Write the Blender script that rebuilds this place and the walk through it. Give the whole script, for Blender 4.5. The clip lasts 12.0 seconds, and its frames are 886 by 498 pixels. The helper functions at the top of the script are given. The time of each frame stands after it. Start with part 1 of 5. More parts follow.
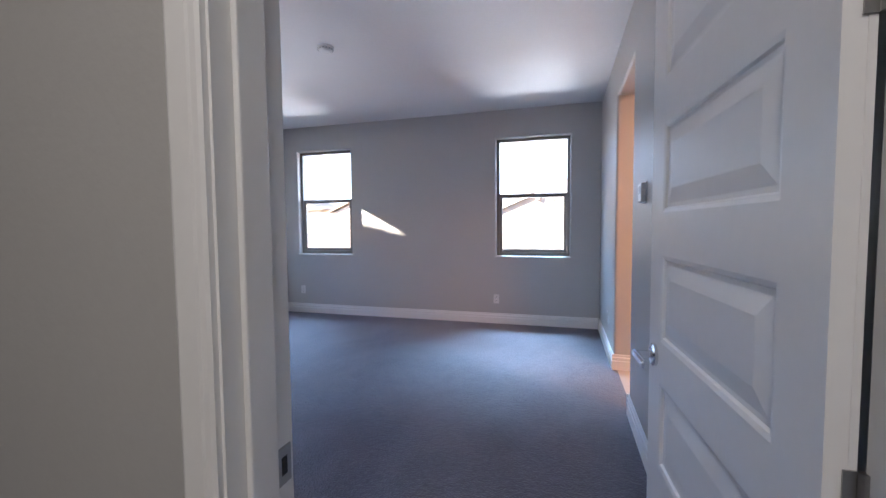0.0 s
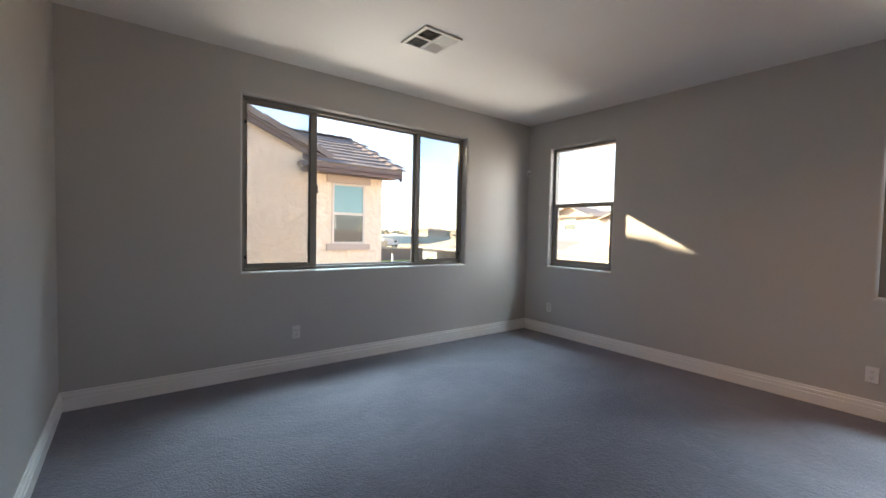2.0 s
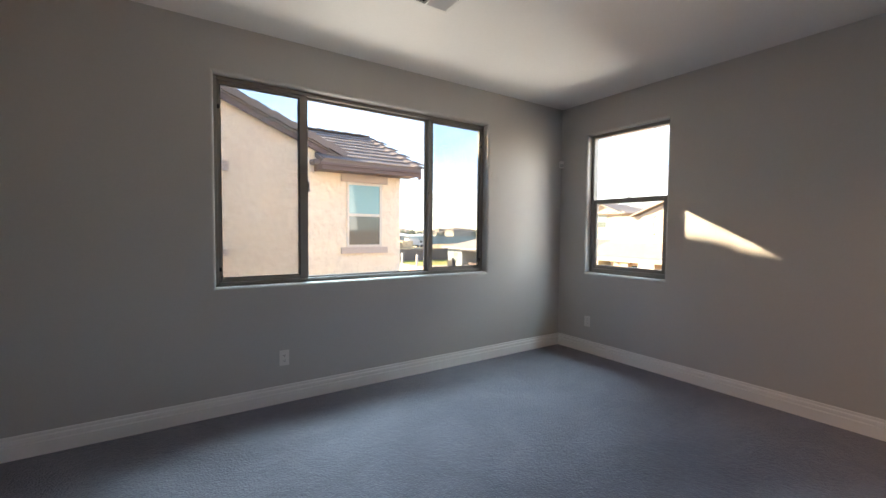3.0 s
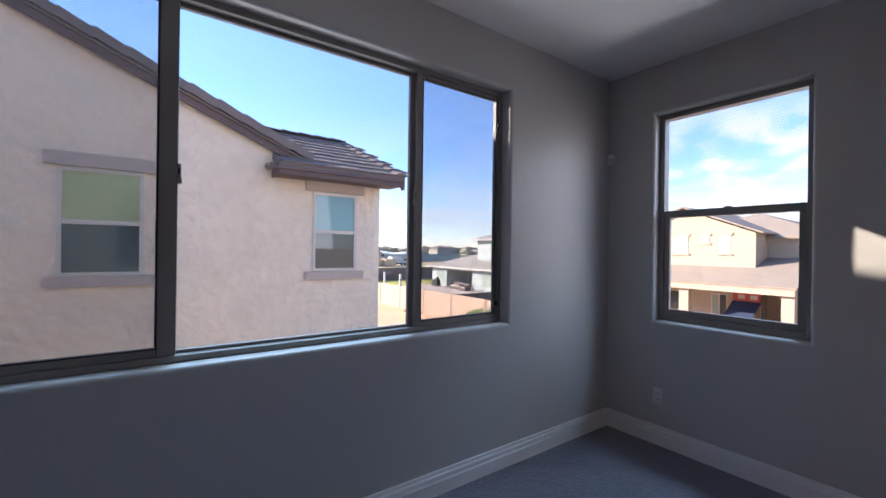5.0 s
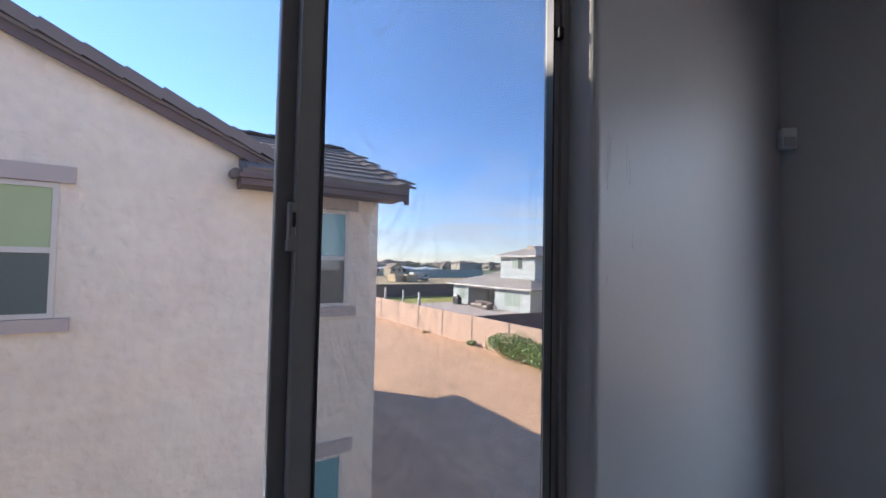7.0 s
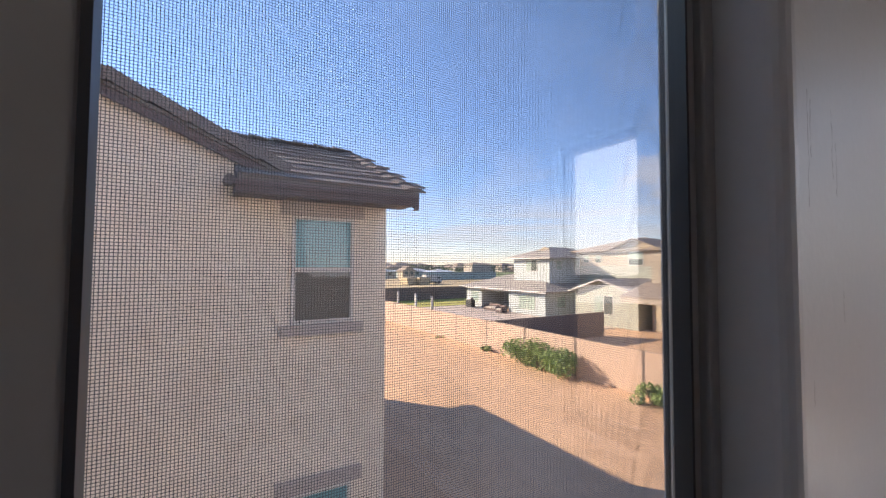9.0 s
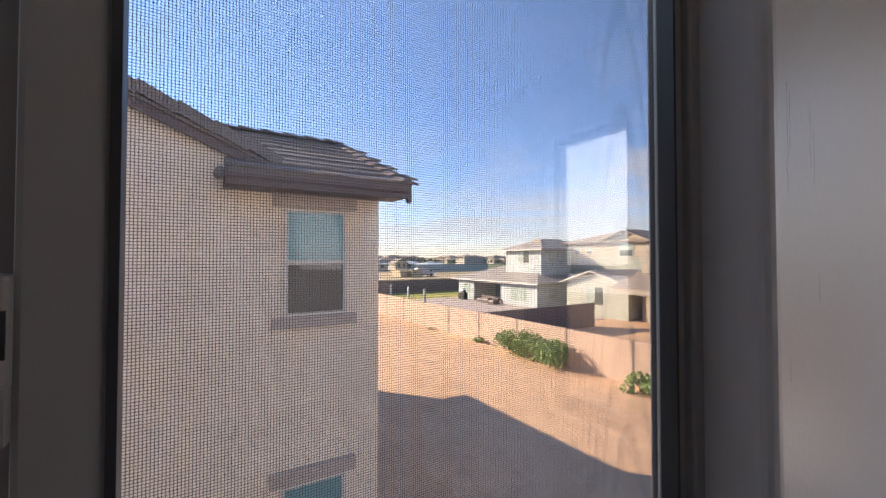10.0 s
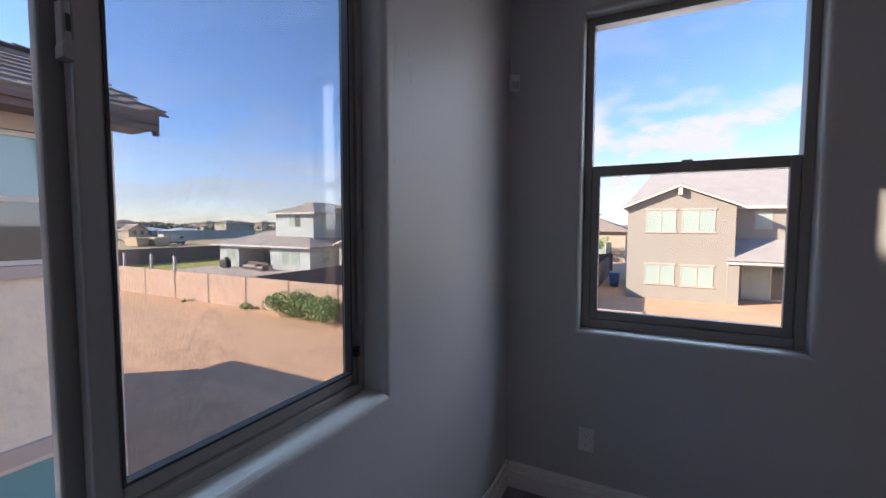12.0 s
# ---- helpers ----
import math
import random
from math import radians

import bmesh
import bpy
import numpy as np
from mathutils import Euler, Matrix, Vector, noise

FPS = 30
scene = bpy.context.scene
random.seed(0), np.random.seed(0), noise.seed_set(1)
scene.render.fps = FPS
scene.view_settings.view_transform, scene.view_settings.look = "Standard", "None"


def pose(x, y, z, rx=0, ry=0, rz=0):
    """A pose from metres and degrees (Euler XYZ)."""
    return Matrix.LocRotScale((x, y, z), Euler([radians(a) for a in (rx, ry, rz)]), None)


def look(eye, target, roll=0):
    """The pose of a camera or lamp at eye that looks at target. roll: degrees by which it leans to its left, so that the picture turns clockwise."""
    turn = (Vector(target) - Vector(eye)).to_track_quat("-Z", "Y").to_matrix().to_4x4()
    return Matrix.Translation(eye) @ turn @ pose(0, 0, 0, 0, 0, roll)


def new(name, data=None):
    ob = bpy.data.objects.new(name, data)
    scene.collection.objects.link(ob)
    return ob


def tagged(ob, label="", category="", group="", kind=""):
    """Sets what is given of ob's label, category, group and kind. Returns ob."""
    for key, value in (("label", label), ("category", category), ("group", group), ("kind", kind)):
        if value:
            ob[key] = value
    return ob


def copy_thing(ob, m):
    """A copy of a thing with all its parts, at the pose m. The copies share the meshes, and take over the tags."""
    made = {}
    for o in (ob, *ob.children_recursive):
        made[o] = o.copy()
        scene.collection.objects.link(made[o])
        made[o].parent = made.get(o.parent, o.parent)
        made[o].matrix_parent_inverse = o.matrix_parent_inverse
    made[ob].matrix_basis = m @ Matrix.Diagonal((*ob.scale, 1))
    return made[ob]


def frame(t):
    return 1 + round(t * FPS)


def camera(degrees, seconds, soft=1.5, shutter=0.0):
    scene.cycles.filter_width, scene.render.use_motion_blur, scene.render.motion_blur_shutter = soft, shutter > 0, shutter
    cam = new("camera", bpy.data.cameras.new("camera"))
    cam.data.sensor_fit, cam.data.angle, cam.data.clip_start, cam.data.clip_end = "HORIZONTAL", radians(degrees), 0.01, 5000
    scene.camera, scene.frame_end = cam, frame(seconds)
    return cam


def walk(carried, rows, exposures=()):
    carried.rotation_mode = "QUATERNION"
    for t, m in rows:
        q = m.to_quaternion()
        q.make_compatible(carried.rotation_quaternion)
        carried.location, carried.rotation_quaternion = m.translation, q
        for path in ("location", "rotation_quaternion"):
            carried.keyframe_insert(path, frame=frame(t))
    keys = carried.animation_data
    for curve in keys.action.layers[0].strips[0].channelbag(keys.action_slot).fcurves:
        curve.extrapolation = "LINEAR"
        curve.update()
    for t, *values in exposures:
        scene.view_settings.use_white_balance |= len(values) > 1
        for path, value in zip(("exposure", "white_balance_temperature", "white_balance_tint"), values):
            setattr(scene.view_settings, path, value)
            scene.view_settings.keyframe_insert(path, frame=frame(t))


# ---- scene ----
cam = camera(94.5, 12.0)
PATH = [
    (0, (0.155, 0.09, 1.272), (-0.407, 2.006, 1.162), -0.5),
    (0.5, (0.079, 0.445, 1.267), (-0.885, 2.197, 1.21), 0.4),
    (1, (0.007, 0.728, 1.268), (-1.286, 2.253, 1.217), 1.3),
    (1.5, (-0.088, 0.901, 1.281), (-1.567, 2.246, 1.207), 1.5),
    (2, (-0.236, 1.079, 1.293), (-1.826, 2.289, 1.209), 1.3),
    (2.5, (-0.44, 1.329, 1.326), (-2.09, 2.454, 1.225), 1.0),
    (3, (-0.745, 1.562, 1.327), (-2.409, 2.669, 1.239), 0.5),
    (3.5, (-1.083, 1.755, 1.369), (-2.749, 2.86, 1.323), 0.1),
    (5.5, (-2.477, 2.657, 1.394), (-4.093, 3.835, 1.399), 1.0),
    (6, (-2.833, 2.952, 1.472), (-4.465, 4.108, 1.489), 1.1),
    (6.5, (-3.134, 3.208, 1.553), (-4.792, 4.325, 1.598), 1.2),
    (7, (-3.387, 3.457, 1.617), (-5.069, 4.537, 1.687), 1.1),
    (7.5, (-3.656, 3.6, 1.672), (-5.356, 4.651, 1.762), 1.2),
    (9.5, (-3.815, 3.71, 1.731), (-5.529, 4.739, 1.798), 0.1),
    (10, (-3.799, 3.69, 1.722), (-5.493, 4.752, 1.764), -0.0),
    (10.5, (-3.752, 3.652, 1.668), (-5.394, 4.793, 1.681), -0.5),
    (11, (-3.65, 3.582, 1.611), (-5.181, 4.869, 1.586), -0.6),
    (11.5, (-3.498, 3.486, 1.481), (-4.827, 4.979, 1.42), -0.1),
    (12, (-3.334, 3.320, 1.398), (-4.241, 5.099, 1.278), 0.1),
]
walk(cam, [(t, look(eye, target, roll)) for t, eye, target, roll in PATH],
     exposures=[(0.0, 4.05, 6000, 12), (1.0, 3.6, 8000, 8), (3.5, 3.3, 8100, 8), (5.5, 2.25, 5900, 18),
                (7.5, 2.2, 6200, 12), (9.5, 2.35, 7150, 18), (10.5, 2.35, 7150, 17), (12.0, 2.1, 6400, 16)])

# ---- world, sun ----
SUN_HEADING, SUN_ELEVATION = 52.0, 23.2   # the light travels 52 degrees east of +y
world = bpy.data.worlds.new("sky")
scene.world = world
world.use_nodes = True
wn, wl = world.node_tree.nodes, world.node_tree.links
wn.clear()
sky = wn.new("ShaderNodeTexSky")
sky.sky_type, sky.sun_disc = "NISHITA", False
sky.sun_elevation, sky.sun_rotation = radians(SUN_ELEVATION), radians(SUN_HEADING + 180)
sky.dust_density, sky.ozone_density, sky.air_density = 0.0, 2.0, 0.9
w_coord = wn.new("ShaderNodeTexCoord")
w_map = wn.new("ShaderNodeMapping")
w_map.inputs["Scale"].default_value = (2.6, 2.6, 5.5)
w_noise = wn.new("ShaderNodeTexNoise")
w_noise.inputs["Scale"].default_value, w_noise.inputs["Detail"].default_value = 2.3, 9.0
w_noise.inputs["Roughness"].default_value = 0.58
w_ramp = wn.new("ShaderNodeValToRGB")
w_ramp.color_ramp.elements[0].position, w_ramp.color_ramp.elements[1].position = 0.455, 0.56
w_mix = wn.new("ShaderNodeMixRGB")
w_mix.inputs["Color2"].default_value = (1.55, 1.55, 1.62, 1)
w_bg = wn.new("ShaderNodeBackground")
w_bg.inputs["Strength"].default_value = 0.15
w_out = wn.new("ShaderNodeOutputWorld")
wl.new(w_coord.outputs["Generated"], w_map.inputs["Vector"])
wl.new(w_map.outputs["Vector"], w_noise.inputs["Vector"])
wl.new(w_noise.outputs["Fac"], w_ramp.inputs["Fac"])
w_sep, w_low, w_mul = wn.new("ShaderNodeSeparateXYZ"), wn.new("ShaderNodeValToRGB"), wn.new("ShaderNodeMath")
w_low.color_ramp.elements[0].position, w_low.color_ramp.elements[1].position = 0.20, 0.32
w_low.color_ramp.elements[0].color, w_low.color_ramp.elements[1].color = (1, 1, 1, 1), (0.12, 0.12, 0.12, 1)
w_mul.operation = "MULTIPLY"
wl.new(w_coord.outputs["Generated"], w_sep.inputs["Vector"])
wl.new(w_sep.outputs["Z"], w_low.inputs["Fac"])
wl.new(w_ramp.outputs["Color"], w_mul.inputs[0])
# more cloud towards the north
w_dot, w_side, w_max = wn.new("ShaderNodeVectorMath"), wn.new("ShaderNodeMapRange"), wn.new("ShaderNodeMath")
w_dot.operation, w_max.operation = "DOT_PRODUCT", "MULTIPLY"
w_dot.inputs[1].default_value = (0.35, 0.94, 0.0)
w_side.inputs["From Min"].default_value, w_side.inputs["From Max"].default_value = 0.40, 0.75
w_side.inputs["To Min"].default_value = 0.16
wl.new(w_coord.outputs["Generated"], w_dot.inputs[0])
wl.new(w_dot.outputs["Value"], w_side.inputs["Value"])
wl.new(w_side.outputs["Result"], w_max.inputs[0])
wl.new(w_low.outputs["Color"], w_max.inputs[1])
wl.new(w_max.outputs[0], w_mul.inputs[1])
# a long low streak of stratus near the horizon
w_map2, w_noise2, w_ramp2 = wn.new("ShaderNodeMapping"), wn.new("ShaderNodeTexNoise"), wn.new("ShaderNodeValToRGB")
w_band, w_st, w_top = wn.new("ShaderNodeValToRGB"), wn.new("ShaderNodeMath"), wn.new("ShaderNodeMath")
w_map2.inputs["Scale"].default_value = (1.6, 1.6, 24.0)
w_noise2.inputs["Scale"].default_value, w_noise2.inputs["Detail"].default_value = 2.0, 8.0
w_ramp2.color_ramp.elements[0].position, w_ramp2.color_ramp.elements[1].position = 0.32, 0.56
w_band.color_ramp.elements[0].position, w_band.color_ramp.elements[0].color = 0.0, (0.25, 0.25, 0.25, 1)
w_band.color_ramp.elements[1].position, w_band.color_ramp.elements[1].color = 0.19, (0, 0, 0, 1)
w_peak = w_band.color_ramp.elements.new(0.10)
w_peak.color = (0.75, 0.75, 0.75, 1)
w_st.operation, w_top.operation = "MULTIPLY", "MAXIMUM"
wl.new(w_coord.outputs["Generated"], w_map2.inputs["Vector"])
wl.new(w_map2.outputs["Vector"], w_noise2.inputs["Vector"])
wl.new(w_noise2.outputs["Fac"], w_ramp2.inputs["Fac"])
wl.new(w_sep.outputs["Z"], w_band.inputs["Fac"])
wl.new(w_ramp2.outputs["Color"], w_st.inputs[0])
wl.new(w_band.outputs["Color"], w_st.inputs[1])
wl.new(w_mul.outputs[0], w_top.inputs[0])
wl.new(w_st.outputs[0], w_top.inputs[1])
wl.new(w_top.outputs[0], w_mix.inputs["Fac"])
w_sat = wn.new("ShaderNodeHueSaturation")
w_sat.inputs["Saturation"].default_value, w_sat.inputs["Value"].default_value = 1.10, 0.53
wl.new(sky.outputs["Color"], w_sat.inputs["Color"])
w_thin, w_tone = wn.new("ShaderNodeMapRange"), wn.new("ShaderNodeMixRGB")
w_thin.inputs["From Min"].default_value, w_thin.inputs["From Max"].default_value = 0.0, 0.55
w_haze = wn.new("ShaderNodeMixRGB")
w_haze.inputs["Color1"].default_value, w_haze.inputs["Color2"].default_value = (0.62, 0.68, 0.82, 1), (1, 1, 1, 1)
w_tone.blend_type = "MULTIPLY"
w_tone.inputs["Fac"].default_value = 1.0
w_tint = wn.new("ShaderNodeMixRGB")
w_tint.blend_type = "MULTIPLY"
w_tint.inputs["Fac"].default_value, w_tint.inputs["Color2"].default_value = 1.0, (1.0, 0.94, 1.0, 1)
wl.new(w_sep.outputs["Z"], w_thin.inputs["Value"])
wl.new(w_sat.outputs["Color"], w_tint.inputs["Color1"])
wl.new(w_tint.outputs["Color"], w_tone.inputs["Color1"])
wl.new(w_thin.outputs["Result"], w_haze.inputs["Fac"])
wl.new(w_haze.outputs["Color"], w_tone.inputs["Color2"])
wl.new(w_tone.outputs["Color"], w_mix.inputs["Color1"])
wl.new(w_mix.outputs["Color"], w_bg.inputs["Color"])
wl.new(w_bg.outputs["Background"], w_out.inputs["Surface"])

sun = new("sun", bpy.data.lights.new("sun", "SUN"))
sun.data.energy, sun.data.angle, sun.data.color = 2.9, radians(0.5), (1.0, 0.86, 0.68)
_a, _e = radians(SUN_HEADING), radians(SUN_ELEVATION)
sun.matrix_world = look((0, 0, 40), (math.sin(_a) * math.cos(_e), math.cos(_a) * math.cos(_e), 40 - math.sin(_e)))


# unseen lamps added outside the window openings, for rising ground and falling sky light
def opening_fill(name, at, wide, tall, to, watts, colour, spread):
    ob = new(name, bpy.data.lights.new(name, "AREA"))
    ob.data.shape, ob.data.size, ob.data.size_y = "RECTANGLE", wide, tall
    ob.data.energy, ob.data.color, ob.data.spread = watts, colour, radians(spread)
    ob.matrix_world = look(at, to)


RISING, FALLING, BESIDE = (0.91, 0.95, 1.0), (0.52, 0.77, 1.0), (0.90, 0.94, 1.0)
opening_fill("window_fill_west", (-8.0, 3.9, -1.5), 3.2, 1.6, (-3.2, 2.2, 2.0), 7.0, RISING, 100)
opening_fill("window_fill_west", (-5.9, 3.9, 4.5), 2.4, 0.9, (-1.8, 1.4, 0.0), 27.0, FALLING, 120)
for wx, to, up, down in ((-3.0, -2.6, 5.0, 8.0), (-0.22, -0.5, 3.8, 20.0)):
    opening_fill("window_fill_north", (wx, 12.0, -1.7), 2.2, 1.4, (to, 4.0, 2.0), up, RISING, 60)
    opening_fill("window_fill_north", (wx, 6.9, 3.9), 1.2, 0.8, (to, 2.6, 0.0), down, FALLING, 100)
# one more added lamp, off to the side, to brighten the west wall
opening_fill("window_fill_north", (-1.6, 7.2, 2.4), 1.5, 2.2, (-4.0, 4.7, 1.5), 3.0, BESIDE, 110)


# ---- materials ----
def material(name, colour, rough=0.6, metal=0.0, grain=40.0, vary=0.06, bump=0.05, blotch=1.5, coat=0.0,
             per_object=0.0, bump_scale=None, stretch=None, distance=0.002):
    """A painted or solid surface: colour with fine grain and large blotches, and fine relief."""
    m = bpy.data.materials.new(name)
    m.use_nodes = True
    n, l = m.node_tree.nodes, m.node_tree.links
    b = n["Principled BSDF"]
    b.inputs["Roughness"].default_value, b.inputs["Metallic"].default_value = rough, metal
    b.inputs["Coat Weight"].default_value = coat
    geo = n.new("ShaderNodeTexCoord")
    vec = geo.outputs["Object"]
    if stretch:
        mp = n.new("ShaderNodeMapping")
        mp.inputs["Scale"].default_value = stretch
        l.new(vec, mp.inputs["Vector"])
        vec = mp.outputs["Vector"]
    fine, large = n.new("ShaderNodeTexNoise"), n.new("ShaderNodeTexNoise")
    fine.inputs["Scale"].default_value, fine.inputs["Detail"].default_value = grain, 5
    large.inputs["Scale"].default_value, large.inputs["Detail"].default_value = blotch, 4
    l.new(vec, fine.inputs["Vector"])
    l.new(vec, large.inputs["Vector"])
    add = n.new("ShaderNodeMath")
    l.new(fine.outputs["Fac"], add.inputs[0])
    l.new(large.outputs["Fac"], add.inputs[1])
    val = add.outputs[0]
    if per_object:
        info, mul, add2 = n.new("ShaderNodeObjectInfo"), n.new("ShaderNodeMath"), n.new("ShaderNodeMath")
        mul.operation = "MULTIPLY_ADD"
        mul.inputs[1].default_value, mul.inputs[2].default_value = per_object, -per_object / 2
        l.new(info.outputs["Random"], mul.inputs[0])
        l.new(val, add2.inputs[0])
        l.new(mul.outputs[0], add2.inputs[1])
        val = add2.outputs[0]
    ramp = n.new("ShaderNodeValToRGB")
    ramp.color_ramp.elements[0].position, ramp.color_ramp.elements[1].position = 0.0, 1.0
    half = n.new("ShaderNodeMath")
    half.operation = "MULTIPLY"
    half.inputs[1].default_value = 0.5
    l.new(val, half.inputs[0])
    l.new(half.outputs[0], ramp.inputs["Fac"])
    lo = [max(0.0, c * (1 - vary * 3.2)) for c in colour]
    hi = [min(1.0, c * (1 + vary * 3.2)) for c in colour]
    ramp.color_ramp.elements[0].color, ramp.color_ramp.elements[1].color = (*lo, 1), (*hi, 1)
    l.new(ramp.outputs["Color"], b.inputs["Base Color"])
    if bump:
        bn = n.new("ShaderNodeTexNoise")
        bn.inputs["Scale"].default_value, bn.inputs["Detail"].default_value = bump_scale or grain, 4
        l.new(vec, bn.inputs["Vector"])
        bp = n.new("ShaderNodeBump")
        bp.inputs["Strength"].default_value, bp.inputs["Distance"].default_value = bump, distance
        l.new(bn.outputs["Fac"], bp.inputs["Height"])
        l.new(bp.outputs["Normal"], b.inputs["Normal"])
    return m


def glass_material(name, tint=(1, 1, 1), reflect=1.0):
    """Thin clear glazing: transparent with a Fresnel gloss."""
    m = bpy.data.materials.new(name)
    m.use_nodes = True
    n, l = m.node_tree.nodes, m.node_tree.links
    n.remove(n["Principled BSDF"])
    tr, gl, mix, fr = (n.new("ShaderNodeBsdfTransparent"), n.new("ShaderNodeBsdfGlossy"),
                       n.new("ShaderNodeMixShader"), n.new("ShaderNodeFresnel"))
    tr.inputs["Color"].default_value = (*tint, 1)
    gl.inputs["Roughness"].default_value = 0.0
    fr.inputs["IOR"].default_value = 1.5
    mul = n.new("ShaderNodeMath")
    mul.operation, mul.use_clamp = "MULTIPLY", True
    mul.inputs[1].default_value = reflect
    l.new(fr.outputs["Fac"], mul.inputs[0])
    l.new(mul.outputs[0], mix.inputs["Fac"])
    l.new(tr.outputs["BSDF"], mix.inputs[1])
    l.new(gl.outputs["BSDF"], mix.inputs[2])
    l.new(mix.outputs["Shader"], n["Material Output"].inputs["Surface"])
    return m


def carpet_material(name, dark, light):
    """Cut pile: tufts of a few millimetres, brushed patches and vacuum streaks."""
    m = bpy.data.materials.new(name)
    m.use_nodes = True
    n, l = m.node_tree.nodes, m.node_tree.links
    b = n["Principled BSDF"]
    b.inputs["Roughness"].default_value = 0.95
    b.inputs["Sheen Weight"].default_value = 0.25
    co = n.new("ShaderNodeTexCoord")
    tuft, mid, patch = n.new("ShaderNodeTexVoronoi"), n.new("ShaderNodeTexNoise"), n.new("ShaderNodeTexNoise")
    tuft.inputs["Scale"].default_value = 110
    mid.inputs["Scale"].default_value, mid.inputs["Detail"].default_value = 34, 6
    turn = n.new("ShaderNodeMapping")
    turn.inputs["Rotation"].default_value, turn.inputs["Scale"].default_value = (0, 0, 0.6), (1.15, 0.85, 1)
    patch.inputs["Scale"].default_value, patch.inputs["Detail"].default_value = 2.6, 7
    patch.inputs["Roughness"].default_value, patch.inputs["Distortion"].default_value = 0.62, 0.8
    l.new(co.outputs["Object"], tuft.inputs["Vector"])
    l.new(co.outputs["Object"], mid.inputs["Vector"])
    l.new(co.outputs["Object"], turn.inputs["Vector"])
    l.new(turn.outputs["Vector"], patch.inputs["Vector"])
    step = n.new("ShaderNodeValToRGB")
    step.color_ramp.elements[0].position, step.color_ramp.elements[1].position = 0.42, 0.60
    l.new(patch.outputs["Fac"], step.inputs["Fac"])

    def blend(a, ka, c, kc):
        p, q = n.new("ShaderNodeMath"), n.new("ShaderNodeMath")
        p.operation, q.operation = "MULTIPLY", "MULTIPLY_ADD"
        p.inputs[1].default_value, q.inputs[1].default_value = ka, kc
        l.new(a, p.inputs[0])
        l.new(c, q.inputs[0])
        l.new(p.outputs[0], q.inputs[2])
        return q.outputs[0]
    v = blend(step.outputs["Color"], 0.20, mid.outputs["Fac"], 0.62)
    v = blend(v, 1.0, tuft.outputs["Distance"], 0.35)
    mix = n.new("ShaderNodeMixRGB")
    mix.inputs["Color1"].default_value, mix.inputs["Color2"].default_value = (*dark, 1), (*light, 1)
    l.new(v, mix.inputs["Fac"])
    l.new(mix.outputs["Color"], b.inputs["Base Color"])
    h = blend(tuft.outputs["Distance"], 0.6, mid.outputs["Fac"], 0.8)
    bp = n.new("ShaderNodeBump")
    bp.inputs["Strength"].default_value, bp.inputs["Distance"].default_value = 0.8, 0.012
    l.new(h, bp.inputs["Height"])
    l.new(bp.outputs["Normal"], b.inputs["Normal"])
    return m


M_WALL = material("grey_wall_paint", (0.51, 0.502, 0.485), 0.42, grain=60, vary=0.02, bump=0.22, bump_scale=90)
M_CEIL = material("ceiling_paint", (0.80, 0.785, 0.77), 0.75, grain=60, vary=0.02, bump=0.25, bump_scale=70)
M_TRIM = material("white_trim_paint", (0.86, 0.855, 0.84), 0.35, grain=30, vary=0.015, bump=0.04)
M_DOOR = material("white_door_paint", (0.86, 0.85, 0.84), 0.32, grain=30, vary=0.015, bump=0.05)
M_CARPET = carpet_material("grey_blue_carpet", (0.072, 0.072, 0.099), (0.205, 0.204, 0.255))
M_TILE = material("beige_floor_tile", (0.55, 0.47, 0.40), 0.3, grain=20, vary=0.05)
M_VINYL = material("taupe_window_frame", (0.25, 0.236, 0.218), 0.4, grain=50, vary=0.03, bump=0.03)
M_GASKET = material("black_gasket", (0.02, 0.02, 0.022), 0.5, vary=0.02, bump=0)
M_GLASS = glass_material("window_glass", (0.97, 0.985, 0.98), 1.3)
M_CLEAR = glass_material("clear_glass_back", (1, 1, 1), 0.0)
M_CHROME = material("polished_chrome", (0.75, 0.75, 0.76), 0.1, 1.0, vary=0.02, bump=0)
M_NICKEL = material("satin_nickel", (0.45, 0.44, 0.43), 0.35, 1.0, vary=0.03, bump=0)
M_DARK = material("dark_void", (0.02, 0.02, 0.022), 0.8, vary=0.05, bump=0)
M_CRACK = material("cracked_paint_edge", (0.22, 0.20, 0.18), 0.8, vary=0.05, bump=0)
M_PLASTIC = material("white_plastic", (0.75, 0.74, 0.72), 0.35, vary=0.015, bump=0)
M_GREY = material("grey_plastic_and_slat_shade", (0.5, 0.51, 0.5), 0.25, vary=0.02, bump=0)
M_STUCCO = material("pale_pink_stucco", (0.86, 0.70, 0.55), 0.9, grain=9, vary=0.075, bump=1.0, blotch=2.2, bump_scale=7, distance=0.05)
M_STUCCO_TAN = material("taupe_stucco", (0.30, 0.275, 0.235), 0.9, grain=9, vary=0.05, bump=0.5, bump_scale=14, distance=0.01)
M_STUCCO_WHITE = material("cream_stucco", (0.42, 0.355, 0.275), 0.9, grain=9, vary=0.05, bump=0.5, bump_scale=14, distance=0.01)
M_STUCCO_BLUE = material("grey_blue_stucco", (0.44, 0.485, 0.485), 0.9, grain=9, vary=0.04, bump=0.5, bump_scale=14, distance=0.01)
M_TRIM_TAN = material("taupe_stucco_trim", (0.50, 0.415, 0.36), 0.9, grain=20, vary=0.04, bump=0.3)
M_FASCIA = material("brown_fascia_paint", (0.125, 0.085, 0.08), 0.6, grain=30, vary=0.06, bump=0.1)
M_ROOF = material("brown_roof_tile", (0.19, 0.155, 0.14), 0.85, grain=12, vary=0.1, bump=0.4, per_object=0.5)
